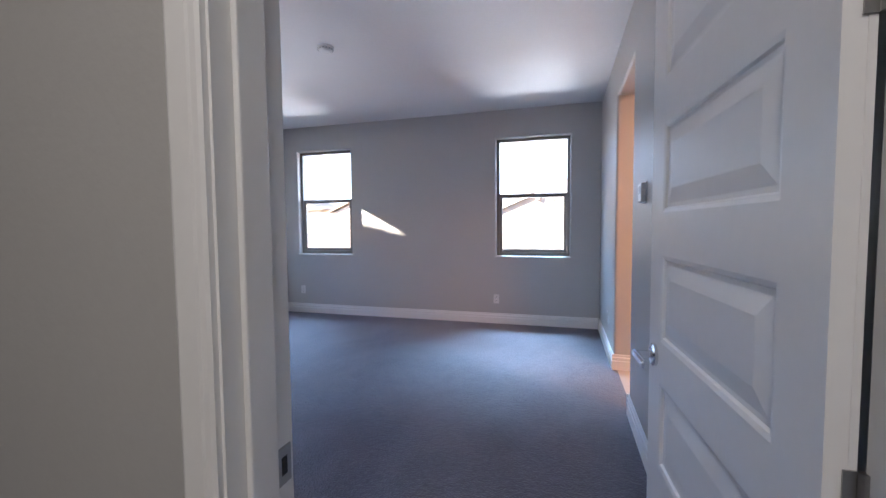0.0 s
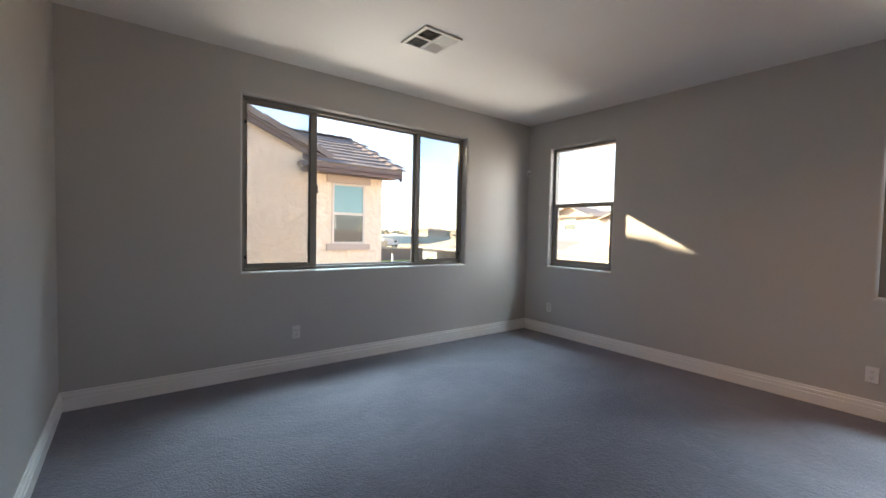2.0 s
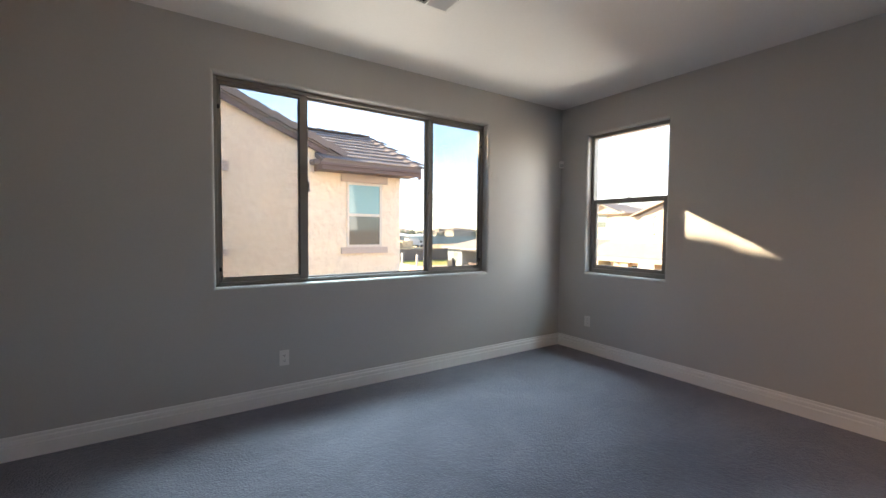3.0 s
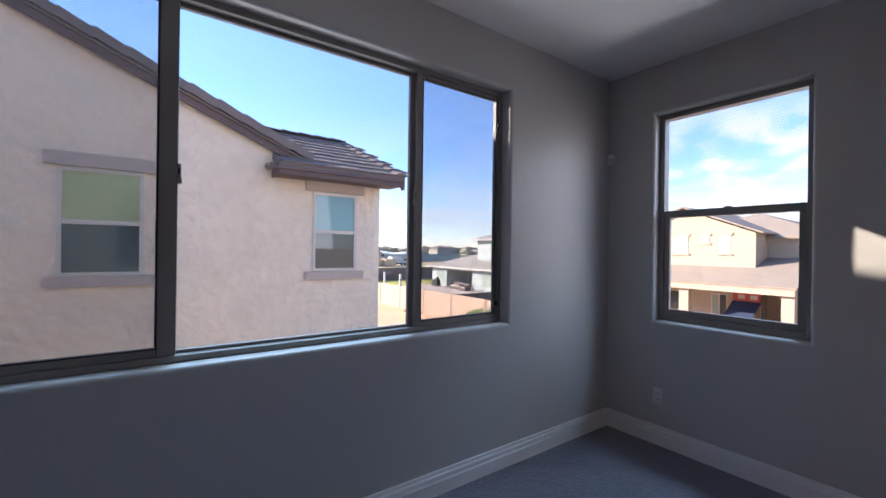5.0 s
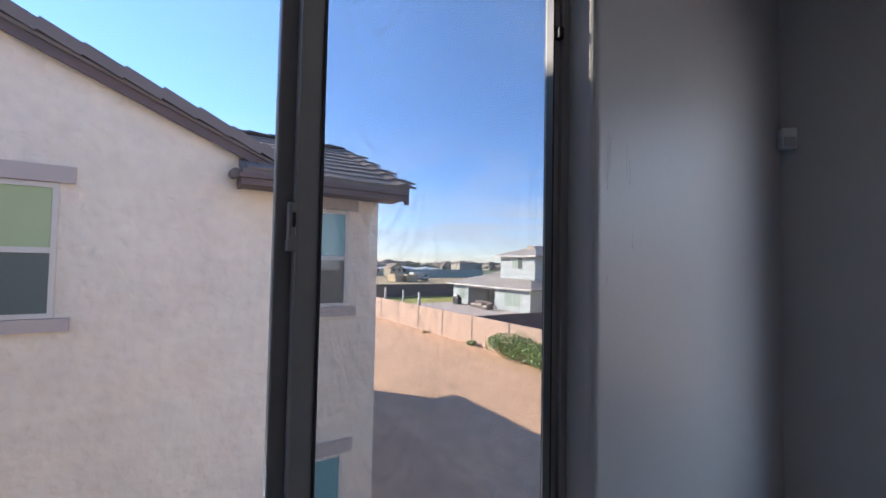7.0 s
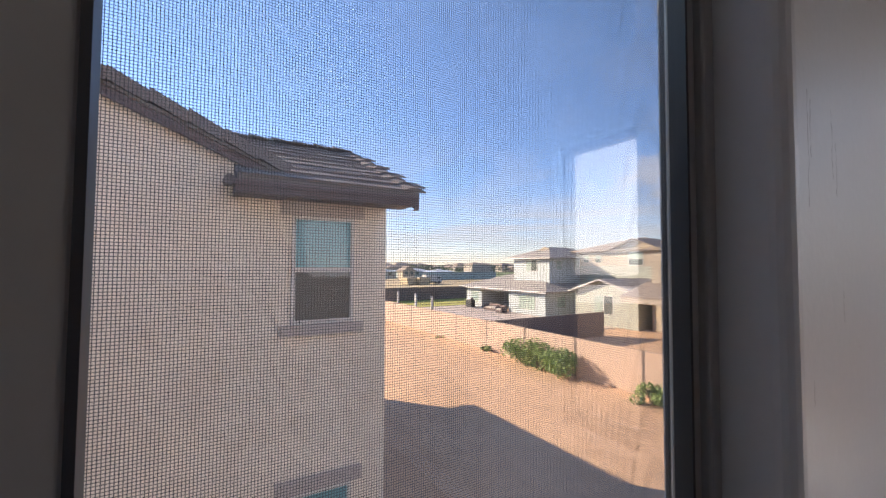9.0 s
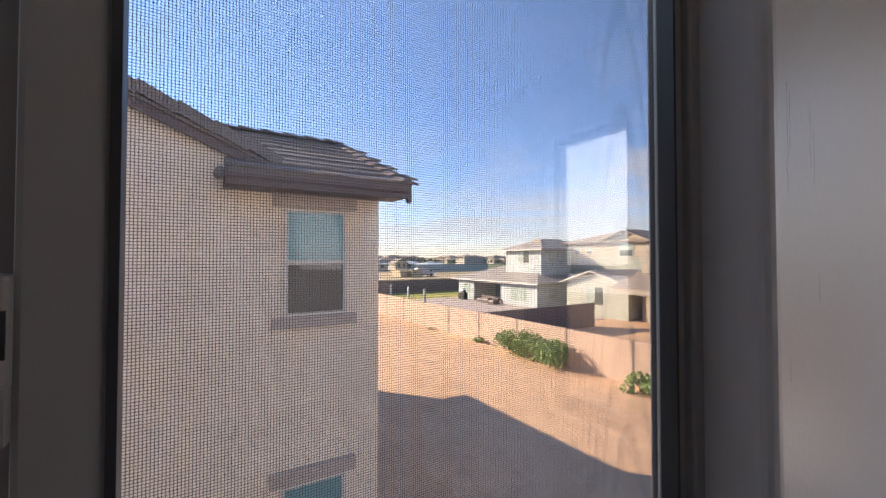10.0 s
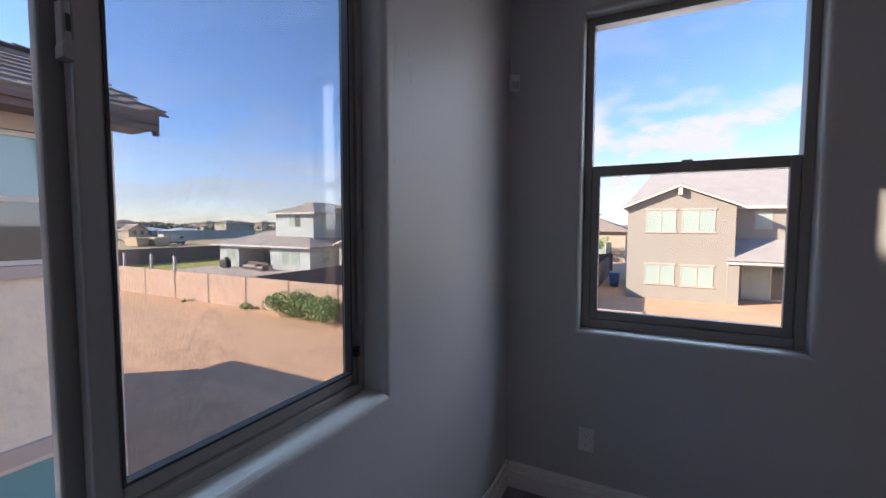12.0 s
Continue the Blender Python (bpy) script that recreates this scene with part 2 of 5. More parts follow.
M_ROOF_FAR = material("tan_roof_tile", (0.29, 0.235, 0.19), 0.85, grain=6, vary=0.12, bump=0.4)
M_ROOF_GREY = material("grey_brown_roof_tile", (0.34, 0.315, 0.295), 0.85, grain=6, vary=0.1, bump=0.4)
M_DIRT = material("red_brown_dirt", (0.60, 0.38, 0.23), 0.95, grain=1.6, vary=0.16, bump=0.9, blotch=0.22, bump_scale=2.2, distance=0.07)
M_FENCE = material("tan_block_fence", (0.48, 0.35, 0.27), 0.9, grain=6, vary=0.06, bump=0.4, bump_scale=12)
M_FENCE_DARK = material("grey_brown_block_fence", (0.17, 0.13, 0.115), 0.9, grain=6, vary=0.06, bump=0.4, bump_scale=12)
M_LEAF = material("green_leaf", (0.23, 0.33, 0.11), 0.6, per_object=0.2, grain=6, vary=0.2, bump=0)
M_GRASS = material("yellow_green_grass", (0.34, 0.32, 0.07), 0.9, grain=8, vary=0.2, bump=0.5)


# ---- helpers ----
def box(bm, x0, x1, y0, y1, z0, z1, bevel=0.0):
    x0, x1, y0, y1, z0, z1 = min(x0, x1), max(x0, x1), min(y0, y1), max(y0, y1), min(z0, z1), max(z0, z1)
    vs = [bm.verts.new((x, y, z)) for x in (x0, x1) for y in (y0, y1) for z in (z0, z1)]
    fs = [bm.faces.new([vs[i] for i in f]) for f in ((0, 1, 3, 2), (4, 6, 7, 5), (0, 4, 5, 1), (2, 3, 7, 6), (0, 2, 6, 4), (1, 5, 7, 3))]
    if bevel:
        es = {e for f in fs for e in f.edges}
        bmesh.ops.bevel(bm, geom=list(es), offset=bevel, segments=2, affect="EDGES", profile=0.5)
    return vs


def prism(bm, outline, axis, a, b):
    """A flat outline of (u, v) drawn out along an axis from a to b. axis x: (y, z); y: (x, z); z: (x, y)."""
    def at(u, v, w):
        return {"x": (w, u, v), "y": (u, w, v), "z": (u, v, w)}[axis]
    n = len(outline)
    A = [bm.verts.new(at(u, v, a)) for u, v in outline]
    B = [bm.verts.new(at(u, v, b)) for u, v in outline]
    bm.faces.new(A)
    bm.faces.new(B[::-1])
    for i in range(n):
        bm.faces.new((A[i], B[i], B[(i + 1) % n], A[(i + 1) % n]))


def cyl(bm, p, q, r, r2=None, seg=16):
    """A rod from p to q."""
    p, q = Vector(p), Vector(q)
    d = q - p
    m = Matrix.Translation((p + q) / 2) @ d.to_track_quat("Z", "Y").to_matrix().to_4x4()
    bmesh.ops.create_cone(bm, cap_ends=True, segments=seg, radius1=r, radius2=r if r2 is None else r2, depth=d.length, matrix=m)


def finish(name, bm, mat, smooth=False):
    bmesh.ops.recalc_face_normals(bm, faces=bm.faces)
    me = bpy.data.meshes.new(name)
    bm.to_mesh(me)
    bm.free()
    me.materials.append(mat)
    if smooth:
        me.shade_smooth()
    return new(name, me)


def part(name, bm, mat, parent=None, label="", smooth=False):
    ob = finish(name, bm, mat, smooth)
    if parent is not None:
        ob.parent = parent
        ob.matrix_parent_inverse = parent.matrix_world.inverted()
    if label:
        ob["label"] = label
    return ob


def thing(name, at, label, category, group="", kind=""):
    ob = new(name)
    ob.empty_display_size = 0.1
    ob.matrix_world = Matrix.Translation(at)
    return tagged(ob, label, category, group, kind)


def bx(name, mat, parent, x0, x1, y0, y1, z0, z1, bevel=0.0, label=""):
    bm = bmesh.new()
    box(bm, x0, x1, y0, y1, z0, z1, bevel)
    return part(name, bm, mat, parent, label)


def wall(name, mat, axis, inner, outer, u0, u1, z0, z1, holes=(), round_inner=0.0, label=""):
    """A wall across an axis ('x' or 'y') between two faces, with holes (u0, u1, z0, z1) through it, rounded at the inner face."""
    us = sorted({u0, u1, *[h[0] for h in holes], *[h[1] for h in holes]})
    zs = sorted({z0, z1, *[h[2] for h in holes], *[h[3] for h in holes]})
    bm, seen = bmesh.new(), {}

    def v(u, z, w):
        key = (round(u, 5), round(z, 5), w)
        if key not in seen:
            d = inner if w == 0 else outer
            seen[key] = bm.verts.new((d, u, z) if axis == "x" else (u, d, z))
        return seen[key]

    def solid(i, j):
        if not (0 <= i < len(us) - 1 and 0 <= j < len(zs) - 1):
            return False
        u, z = (us[i] + us[i + 1]) / 2, (zs[j] + zs[j + 1]) / 2
        return not any(h[0] < u < h[1] and h[2] < z < h[3] for h in holes)
    jambs = []
    for i in range(len(us) - 1):
        for j in range(len(zs) - 1):
            if not solid(i, j):
                continue
            a, b, c, d = us[i], us[i + 1], zs[j], zs[j + 1]
            bm.faces.new([v(a, c, 0), v(b, c, 0), v(b, d, 0), v(a, d, 0)])
            bm.faces.new([v(a, c, 1), v(a, d, 1), v(b, d, 1), v(b, c, 1)])
            for ni, nj, p, q in ((i - 1, j, (a, c), (a, d)), (i + 1, j, (b, c), (b, d)), (i, j - 1, (a, c), (b, c)), (i, j + 1, (a, d), (b, d))):
                if not solid(ni, nj):
                    f = bm.faces.new([v(*p, 0), v(*q, 0), v(*q, 1), v(*p, 1)])
                    inside = 0 <= ni < len(us) - 1 and 0 <= nj < len(zs) - 1
                    if inside:
                        jambs.append((v(*p, 0), v(*q, 0)))
    bmesh.ops.recalc_face_normals(bm, faces=bm.faces)
    if round_inner:
        es = [bm.edges.get(pair) for pair in jambs]
        es = [e for e in es if e]
        bmesh.ops.bevel(bm, geom=es, offset=round_inner, segments=5, affect="EDGES", profile=0.5)
    ob = finish(name, bm, mat)
    return tagged(ob, label, "wall", kind="structure")


# ---- the room ----
W, N, E, S, C = -4.0, 5.38, 0.59, 0.675, 2.74
WT, ST = 0.15, 0.135                                 # outer and inner wall thickness
WW = (1.822, 4.270, 0.912, 2.41)                      # west window opening
N1 = (-3.64, -2.765, 0.885, 2.385)
N2 = (-0.68, 0.235, 0.885, 2.385)
BATH = (3.03, 3.92, -0.02, 2.37)
DOOR = (-0.314, 0.519, -0.02, 2.45)
GROUND = -3.5
wall("wall_west", M_WALL, "x", W, W - WT, -1.6, N + WT, -0.3, C + 0.2, [WW], 0.022, "smooth grey painted wall with a wide slider window")
wall("wall_north", M_WALL, "y", N, N + WT, W, 2.6, -0.3, C + 0.2, [N1, N2], 0.022, "smooth grey painted wall with two tall windows")
wall("wall_east", M_WALL, "x", E, E + ST, S, N, -0.02, C, [BATH], 0.022, "smooth grey painted wall with a plain opening")
wall("wall_south", M_WALL, "y", S, S - ST, W, 2.6, -0.02, C, [DOOR], 0.0, "smooth grey painted wall with a doorway")
b = bmesh.new()
box(b, W, E + 0.03, S - 0.06, N, -0.03, 0.0)
box(b, W, 2.6, -1.6, S - 0.06, -0.03, 0.0)
tagged(finish("floor", b, M_CARPET), "soft grey-blue cut-pile carpet", "floor", kind="structure")
b = bmesh.new()
box(b, W, 2.6, -1.6, N, C, C + 0.15)
tagged(finish("ceiling", b, M_CEIL), "smooth off-white painted ceiling", "ceiling", kind="structure")
wall("wall_hall_south", M_WALL, "y", -1.6, -1.75, W - WT, 2.6, -0.3, C + 0.2, (), 0, "plain grey hallway wall")
wall("wall_hall_east", M_WALL, "x", 2.6, 2.75, -1.75, N + WT, -0.3, C + 0.2, (), 0, "plain grey end wall")


# ---- windows ----
def ring(bm, axis, d0, d1, u0, u1, z0, z1, wl, wr, wb, wt, bevel=0.004):
    """Four bars round an opening, between the depths d0 and d1."""
    def bar(a, b, c, d):
        if axis == "x":
            box(bm, d0, d1, a, b, c, d, bevel)
        else:
            box(bm, a, b, d0, d1, c, d, bevel)
    bar(u0, u0 + wl, z0, z1)
    bar(u1 - wr, u1, z0, z1)
    bar(u0 + wl, u1 - wr, z0, z0 + wb)
    bar(u0 + wl, u1 - wr, z1 - wt, z1)


def pane(name, axis, d, u0, u1, z0, z1, parent, mat):
    """One thin sheet of glazing that lets daylight through."""
    bm = bmesh.new()
    if axis == "x":
        box(bm, d - 0.0015, d + 0.0015, u0, u1, z0, z1)
    else:
        box(bm, u0, u1, d - 0.0015, d + 0.0015, z0, z1)
    bmesh.ops.recalc_face_normals(bm, faces=bm.faces)
    bm.faces.ensure_lookup_table()
    room = Vector((1, 0, 0)) if axis == "x" else Vector((0, -1, 0))
    for f in bm.faces:
        f.material_index = 0 if f.normal.dot(room) > 0.5 else 1
    ob = part(name, bm, mat, parent)
    ob.data.materials.append(M_CLEAR)
    ob.visible_shadow = False
    return ob


def slider_window(name, y0, y1, z0, z1):
    """A three-lite slider in the west wall: fixed middle lite, a sliding sash at either end, screens outside the sashes."""
    t = thing(name, (W - 0.1, (y0 + y1) / 2, z0), "wide three-lite slider window in a taupe frame", "window", kind="structure")
    fw, fb, ft = 0.026, 0.028, 0.030
    bm = bmesh.new()
    ring(bm, "x", W - 0.126, W - 0.075, y0, y1, z0, z1, fw, fw, fb, ft)
    part("window_frame", bm, M_VINYL, t)
    a, b = 2.455, 3.612                                 # meeting lines
    iz0, iz1 = z0 + fb, z1 - ft
    # fixed lite, on the outer track
    bm = bmesh.new()
    ring(bm, "x", W - 0.142, W - 0.116, a - 0.03, b + 0.023, iz0, iz1, 0.062, 0.046, 0.014, 0.018)
    part("fixed_frame", bm, M_VINYL, t)
    pane("pane", "x", W - 0.129, a + 0.03, b - 0.021, iz0 + 0.012, iz1 - 0.016, t, M_GLASS)
    # sliding sashes, on the inner track
    for u0, u1, meet in ((y0 + fw, a + 0.03, 1), (b + 0.004, y1 - fw, -1)):
        s = part("sash", bmesh.new(), M_VINYL, t)
        bm = bmesh.new()
        wide, slim = (0.066 if meet > 0 else 0.040), 0.022
        ring(bm, "x", W - 0.114, W - 0.086, u0, u1, iz0, iz1, slim if meet > 0 else wide, wide if meet > 0 else slim, 0.032, 0.026)
        bmesh.ops.recalc_face_normals(bm, faces=bm.faces)
        bm.to_mesh(s.data)
        bm.free()
        g0, g1 = (u0 + slim, u1 - wide) if meet > 0 else (u0 + wide, u1 - slim)
        bm = bmesh.new()
        ring(bm, "x", W - 0.106, W - 0.084, g0 - 0.002, g1 + 0.002, iz0 + 0.030, iz1 - 0.024, 0.005, 0.005, 0.006, 0.005, 0)
        part("gasket", bm, M_GASKET, s, "black glazing gasket")
        pane("pane", "x", W - 0.099, g0, g1, iz0 + 0.031, iz1 - 0.025, s, M_GLASS)
        # latch on the edge of the meeting stile: a plate with a dark slot and a thumb tab
        e, k = (u1, 1) if meet > 0 else (u0, -1)
        bm = bmesh.new()
        box(bm, W - 0.104, W - 0.083, e - k * 0.001, e + k * 0.011, 1.650, 1.714, 0.003)
        prism(bm, [(e - k * 0.001, 1.631), (e + k * 0.013, 1.633), (e + k * 0.013, 1.650), (e + k * 0.008, 1.659), (e - k * 0.001, 1.659)], "x", W - 0.100, W - 0.077)
        latch = part("latch", bm, M_VINYL, s, "small taupe thumb latch")
        bm = bmesh.new()
        box(bm, W - 0.0835, W - 0.0820, e + k * 0.0005, e + k * 0.006, 1.672, 1.696)
        part("slot", bm, M_DARK, latch, "dark latch slot")
        yj = (u0 + 0.002) if meet > 0 else (u1 - 0.018)
        for zc in (1.02, 2.18):
            bm = bmesh.new()
            box(bm, W - 0.087, W - 0.070, yj, yj + 0.016, zc, zc + 0.03, 0.003)
            part("stop_clip", bm, M_GASKET, s, "small dark stop clip")
    # insect screens outside the sliding sashes
    for u0, u1 in ((y0 + fw, a - 0.03), (b + 0.024, y1 - fw)):
        screen = part("insect_screen", bmesh.new(), M_GASKET, t, "dark fibreglass insect screen")
        bm = bmesh.new()
        ring(bm, "x", W - 0.125, W - 0.116, u0, u1, iz0, iz1, 0.012, 0.012, 0.012, 0.012, 0)
        bmesh.ops.recalc_face_normals(bm, faces=bm.faces)
        bm.to_mesh(screen.data)
        bm.free()
        pitch, r, xc = 0.0021, 0.00024, W - 0.121
        vs, fs = [], []

        def wire(p, q, side):
            k = len(vs)
            for e in (p, q):
                for dx, ds in ((-r, 0), (0, -r), (r, 0), (0, r)):
                    vs.append((e[0] + dx, e[1] + (ds if side == "y" else 0), e[2] + (ds if side == "z" else 0)))
            fs.extend((k + i, k + (i + 1) % 4, k + 4 + (i + 1) % 4, k + 4 + i) for i in range(4))
        n = int((u1 - u0 - 0.026) / pitch)
        for i in range(n + 1):
            y = u0 + 0.013 + i * pitch
            wire((xc, y, iz0 + 0.012), (xc, y, iz1 - 0.012), "y")
        n = int((iz1 - iz0 - 0.026) / pitch)
        for i in range(n + 1):
            z = iz0 + 0.013 + i * pitch
            wire((xc, u0 + 0.012, z), (xc, u1 - 0.012, z), "z")
        me = bpy.data.meshes.new("mesh_wires")
        me.from_pydata(vs, [], fs)
        me.materials.append(M_SCREEN)
        w = new("mesh_wires", me)
        w.parent, w["kind"] = screen, "stuff"
        w.matrix_parent_inverse = screen.matrix_world.inverted()
    return t


def hung_window(name, x0, x1, z0, z1):
    """A single-hung window in the north wall: upper lite fixed outside, lower sash inside."""
    t = thing(name, ((x0 + x1) / 2, N + 0.1, z0), "tall single-hung window in a taupe frame", "window", kind="structure")
    bm = bmesh.new()
    ring(bm, "y", N + 0.075, N + 0.146, x0, x1, z0, z1, 0.036, 0.036, 0.045, 0.036)
    part("window_frame", bm, M_VINYL, t)
    zm = 1.655
    bm = bmesh.new()
    box(bm, x0 + 0.036, x1 - 0.036, N + 0.118, N + 0.144, zm - 0.022, zm + 0.025, 0.004)
    part("meeting_rail", bm, M_VINYL, t)
    pane("pane", "y", N + 0.131, x0 + 0.034, x1 - 0.034, zm + 0.022, z1 - 0.034, t, M_GLASS)
    s = part("sash", bmesh.new(), M_VINYL, t)
    bm = bmesh.new()
    ring(bm, "y", N + 0.085, N + 0.115, x0 + 0.037, x1 - 0.037, z0 + 0.046, zm + 0.028, 0.036, 0.036, 0.04, 0.05)
    bmesh.ops.recalc_face_normals(bm, faces=bm.faces)
    bm.to_mesh(s.data)
    bm.free()
    pane("pane", "y", N + 0.1, x0 + 0.072, x1 - 0.072, z0 + 0.085, zm - 0.021, s, M_GLASS)
    bm = bmesh.new()
    xc = (x0 + x1) / 2
    box(bm, xc - 0.022, xc + 0.022, N + 0.090, N + 0.112, zm + 0.028, zm + 0.036, 0.003)
    part("sash_lock", bm, M_VINYL, s, "small taupe sash lock")
    return t


M_SCREEN = material("dark_screen_wire", (0.03, 0.03, 0.033), 0.6, vary=0.02, bump=0)
slider_window("window_1", *WW)
hung_window("window_2", *N1)
hung_window("window_3", *N2)


# ---- trim ----
BASE = [(0, 0), (0.017, 0), (0.017, 0.076), (0.007, 0.081), (0.007, 0.090), (0.016, 0.094), (0.0145, 0.109), (0.005, 0.113), (0.005, 0.121), (0.010, 0.125), (0.008, 0.135), (0, 0.135)]


def baseboard(axis, face, into, a, b):
    """A moulded skirting along a wall face; into: +1 or -1, the way into the room."""
    bm = bmesh.new()
    prism(bm, [(face + into * d, z) for d, z in BASE], "y" if axis == "x" else "x", a, b)
    ob = finish("baseboard", bm, M_TRIM)
    return tagged(ob, "white moulded baseboard", "baseboard", kind="structure")


baseboard("x", W, 1, S, N)
baseboard("y", N, -1, W + 0.014, E - 0.014)
baseboard("x", E, -1, BATH[1] + 0.002, N)
baseboard("x", E, -1, S, BATH[0] - 0.002)
baseboard("y", S, 1, W + 0.014, DOOR[0] - 0.07)
baseboard("y", S - ST, -1, W, DOOR[0] - 0.07)
for yy, k in ((BATH[1], -1), (BATH[0], 1)):
    bm = bmesh.new()
    prism(bm, [(yy + k * d, z) for d, z in BASE], "x", E - 0.014, E + ST)
    tagged(finish("baseboard", bm, M_TRIM), "white moulded baseboard round an opening", "baseboard", kind="structure")


# ---- doorway and door ----
JL, JR, JT = DOOR[0] + 0.019, DOOR[1] - 0.019, DOOR[3] - 0.019
frame_ob = thing("door_frame", ((JL + JR) / 2, S - ST / 2, 0), "white painted door frame with stepped casing", "door frame", kind="structure")
bm = bmesh.new()
box(bm, DOOR[0], JL, S - ST - 0.003, S + 0.003, 0, DOOR[3])
box(bm, JR, DOOR[1], S - ST - 0.003, S + 0.003, 0, DOOR[3])
box(bm, JL, JR, S - ST - 0.003, S + 0.003, JT, DOOR[3])
part("jamb", bm, M_TRIM, frame_ob)
bm = bmesh.new()
box(bm, JL, JL + 0.011, S - 0.102, S - 0.042, 0, JT, 0.003)
box(bm, JR - 0.011, JR, S - 0.102, S - 0.042, 0, JT, 0.003)
box(bm, JL + 0.011, JR - 0.011, S - 0.102, S - 0.042, JT - 0.011, JT, 0.003)
part("door_stop", bm, M_TRIM, frame_ob)
CASE = [(0.0, 0.0), (0.0, 0.010), (0.006, 0.013), (0.016, 0.013), (0.019, 0.016), (0.049, 0.018), (0.055, 0.015), (0.058, 0.0)]
for face, out in ((S - ST - 0.003, -1), (S + 0.003, 1)):
    for edge, side in ((JL - 0.005, -1), (JR + 0.005, 1)):
        if out > 0 and side > 0:
            continue
        bm = bmesh.new()
        prism(bm, [(edge + side * u, face + out * d) for u, d in CASE], "z", 0, JT + 0.075)
        part("casing", bm, M_TRIM, frame_ob)
    bm = bmesh.new()
    prism(bm, [(face + out * d, JT + 0.005 + u) for u, d in CASE], "x", JL - 0.005, min(JR + 0.005, E - 0.002))
    part("casing", bm, M_TRIM, frame_ob)
bm = bmesh.new()
box(bm, JL - 0.001, JL + 0.0025, S - 0.034, S - 0.001, 0.84, 0.905, 0.001)
part("strike_plate", bm, M_NICKEL, frame_ob, "satin nickel strike plate")
bm = bmesh.new()
box(bm, JL, JL + 0.003, S - 0.026, S - 0.012, 0.857, 0.888)
part("strike_hole", bm, M_DARK, frame_ob, "dark latch hole")


def panel_door(name, hinge, free, z0, z1):
    """A moulded six-panel door leaf between two plan points, with a lever on each face."""
    h, f = Vector((*hinge, 0)), Vector((*free, 0))
    wide = (f - h).length
    turn = math.atan2(f.y - h.y, f.x - h.x)
    t = new(name)
    t.empty_display_size = 0.1
    tagged(t, "white six-panel interior door standing open", "door", kind="structure")
    th = 0.035
    stile, rails, n, bot, ph = 0.108, 0.118, 6, 0.219, 0.24
    bm = bmesh.new()
    # solid core, thinner than the face
    box(bm, 0.001, wide - 0.001, -th / 2 + 0.009, th / 2 - 0.009, 0.001, z1 - z0 - 0.001)
    for sgn in (-1, 1):
        a, c = sgn * (th / 2 - 0.009), sgn * th / 2
        box(bm, 0, stile, a, c, 0, z1 - z0)
        box(bm, wide - stile, wide, a, c, 0, z1 - z0)
        z = bot
        box(bm, stile, wide - stile, a, c, 0, bot)
        for i in range(n):
            za, zb = z, z + ph
            top = zb + rails if i < n - 1 else z1 - z0
            box(bm, stile, wide - stile, a, c, zb, top)
            # sloped moulding down into the panel, then a raised field
            u0, u1 = stile, wide - stile

            def loop(m, d):
                return [bm.verts.new((u, sgn * d, zz)) for u, zz in ((u0 + m, za + m), (u1 - m, za + m), (u1 - m, zb - m), (u0 + m, zb - m))]
            rings = [loop(0, th / 2), loop(0.010, th / 2 - 0.003), loop(0.014, th / 2 - 0.0085), loop(0.024, th / 2 - 0.0085), loop(0.062, th / 2 - 0.002)]
            for p, q in zip(rings, rings[1:]):
                for k in range(4):
                    bm.faces.new((p[k], p[(k + 1) % 4], q[(k + 1) % 4], q[k]))
            bm.faces.new(rings[-1])
            z = top
    part("leaf", bm, M_DOOR, t)
    zl = 0.895 - z0
    for sgn in (-1, 1):
        bm = bmesh.new()
        c = wide - 0.062
        cyl(bm, (c, sgn * th / 2, zl), (c, sgn * (th / 2 + 0.008), zl), 0.032, seg=28)
        cyl(bm, (c, sgn * (th / 2 + 0.008), zl), (c, sgn * (th / 2 + 0.012), zl), 0.032, 0.024, seg=28)
        cyl(bm, (c, sgn * (th / 2 + 0.01), zl), (c, sgn * (th / 2 + 0.055), zl), 0.011, seg=16)
        vs = box(bm, c - 0.105, c + 0.012, sgn * (th / 2 + 0.045), sgn * (th / 2 + 0.060), zl - 0.011, zl + 0.011, 0.005)
        part("lever_handle", bm, M_CHROME, t, "polished chrome lever handle")
    bm = bmesh.new()
    box(bm, wide - 0.001, wide + 0.001, -0.012, 0.012, zl - 0.028, zl + 0.028)
    part("latch_plate", bm, M_NICKEL, t, "satin nickel latch plate")
    for zc in (0.22, 0.92, 1.54, 2.2):
        bm = bmesh.new()
        cyl(bm, (-0.006, -th / 2 - 0.004, zc - 0.045), (-0.006, -th / 2 - 0.004, zc + 0.045), 0.006, seg=12)
        box(bm, -0.0025, -0.0005, -th / 2, -0.002, zc - 0.045, zc + 0.045)
        part("hinge", bm, M_NICKEL, t, "satin nickel butt hinge")
    t.matrix_world = Matrix.Translation((h.x, h.y, z0)) @ Matrix.Rotation(turn, 4, "Z")
    return t


panel_door("door_1", (JR - 0.024, S + 0.006), (0.428, 1.450), 0.012, JT - 0.004)

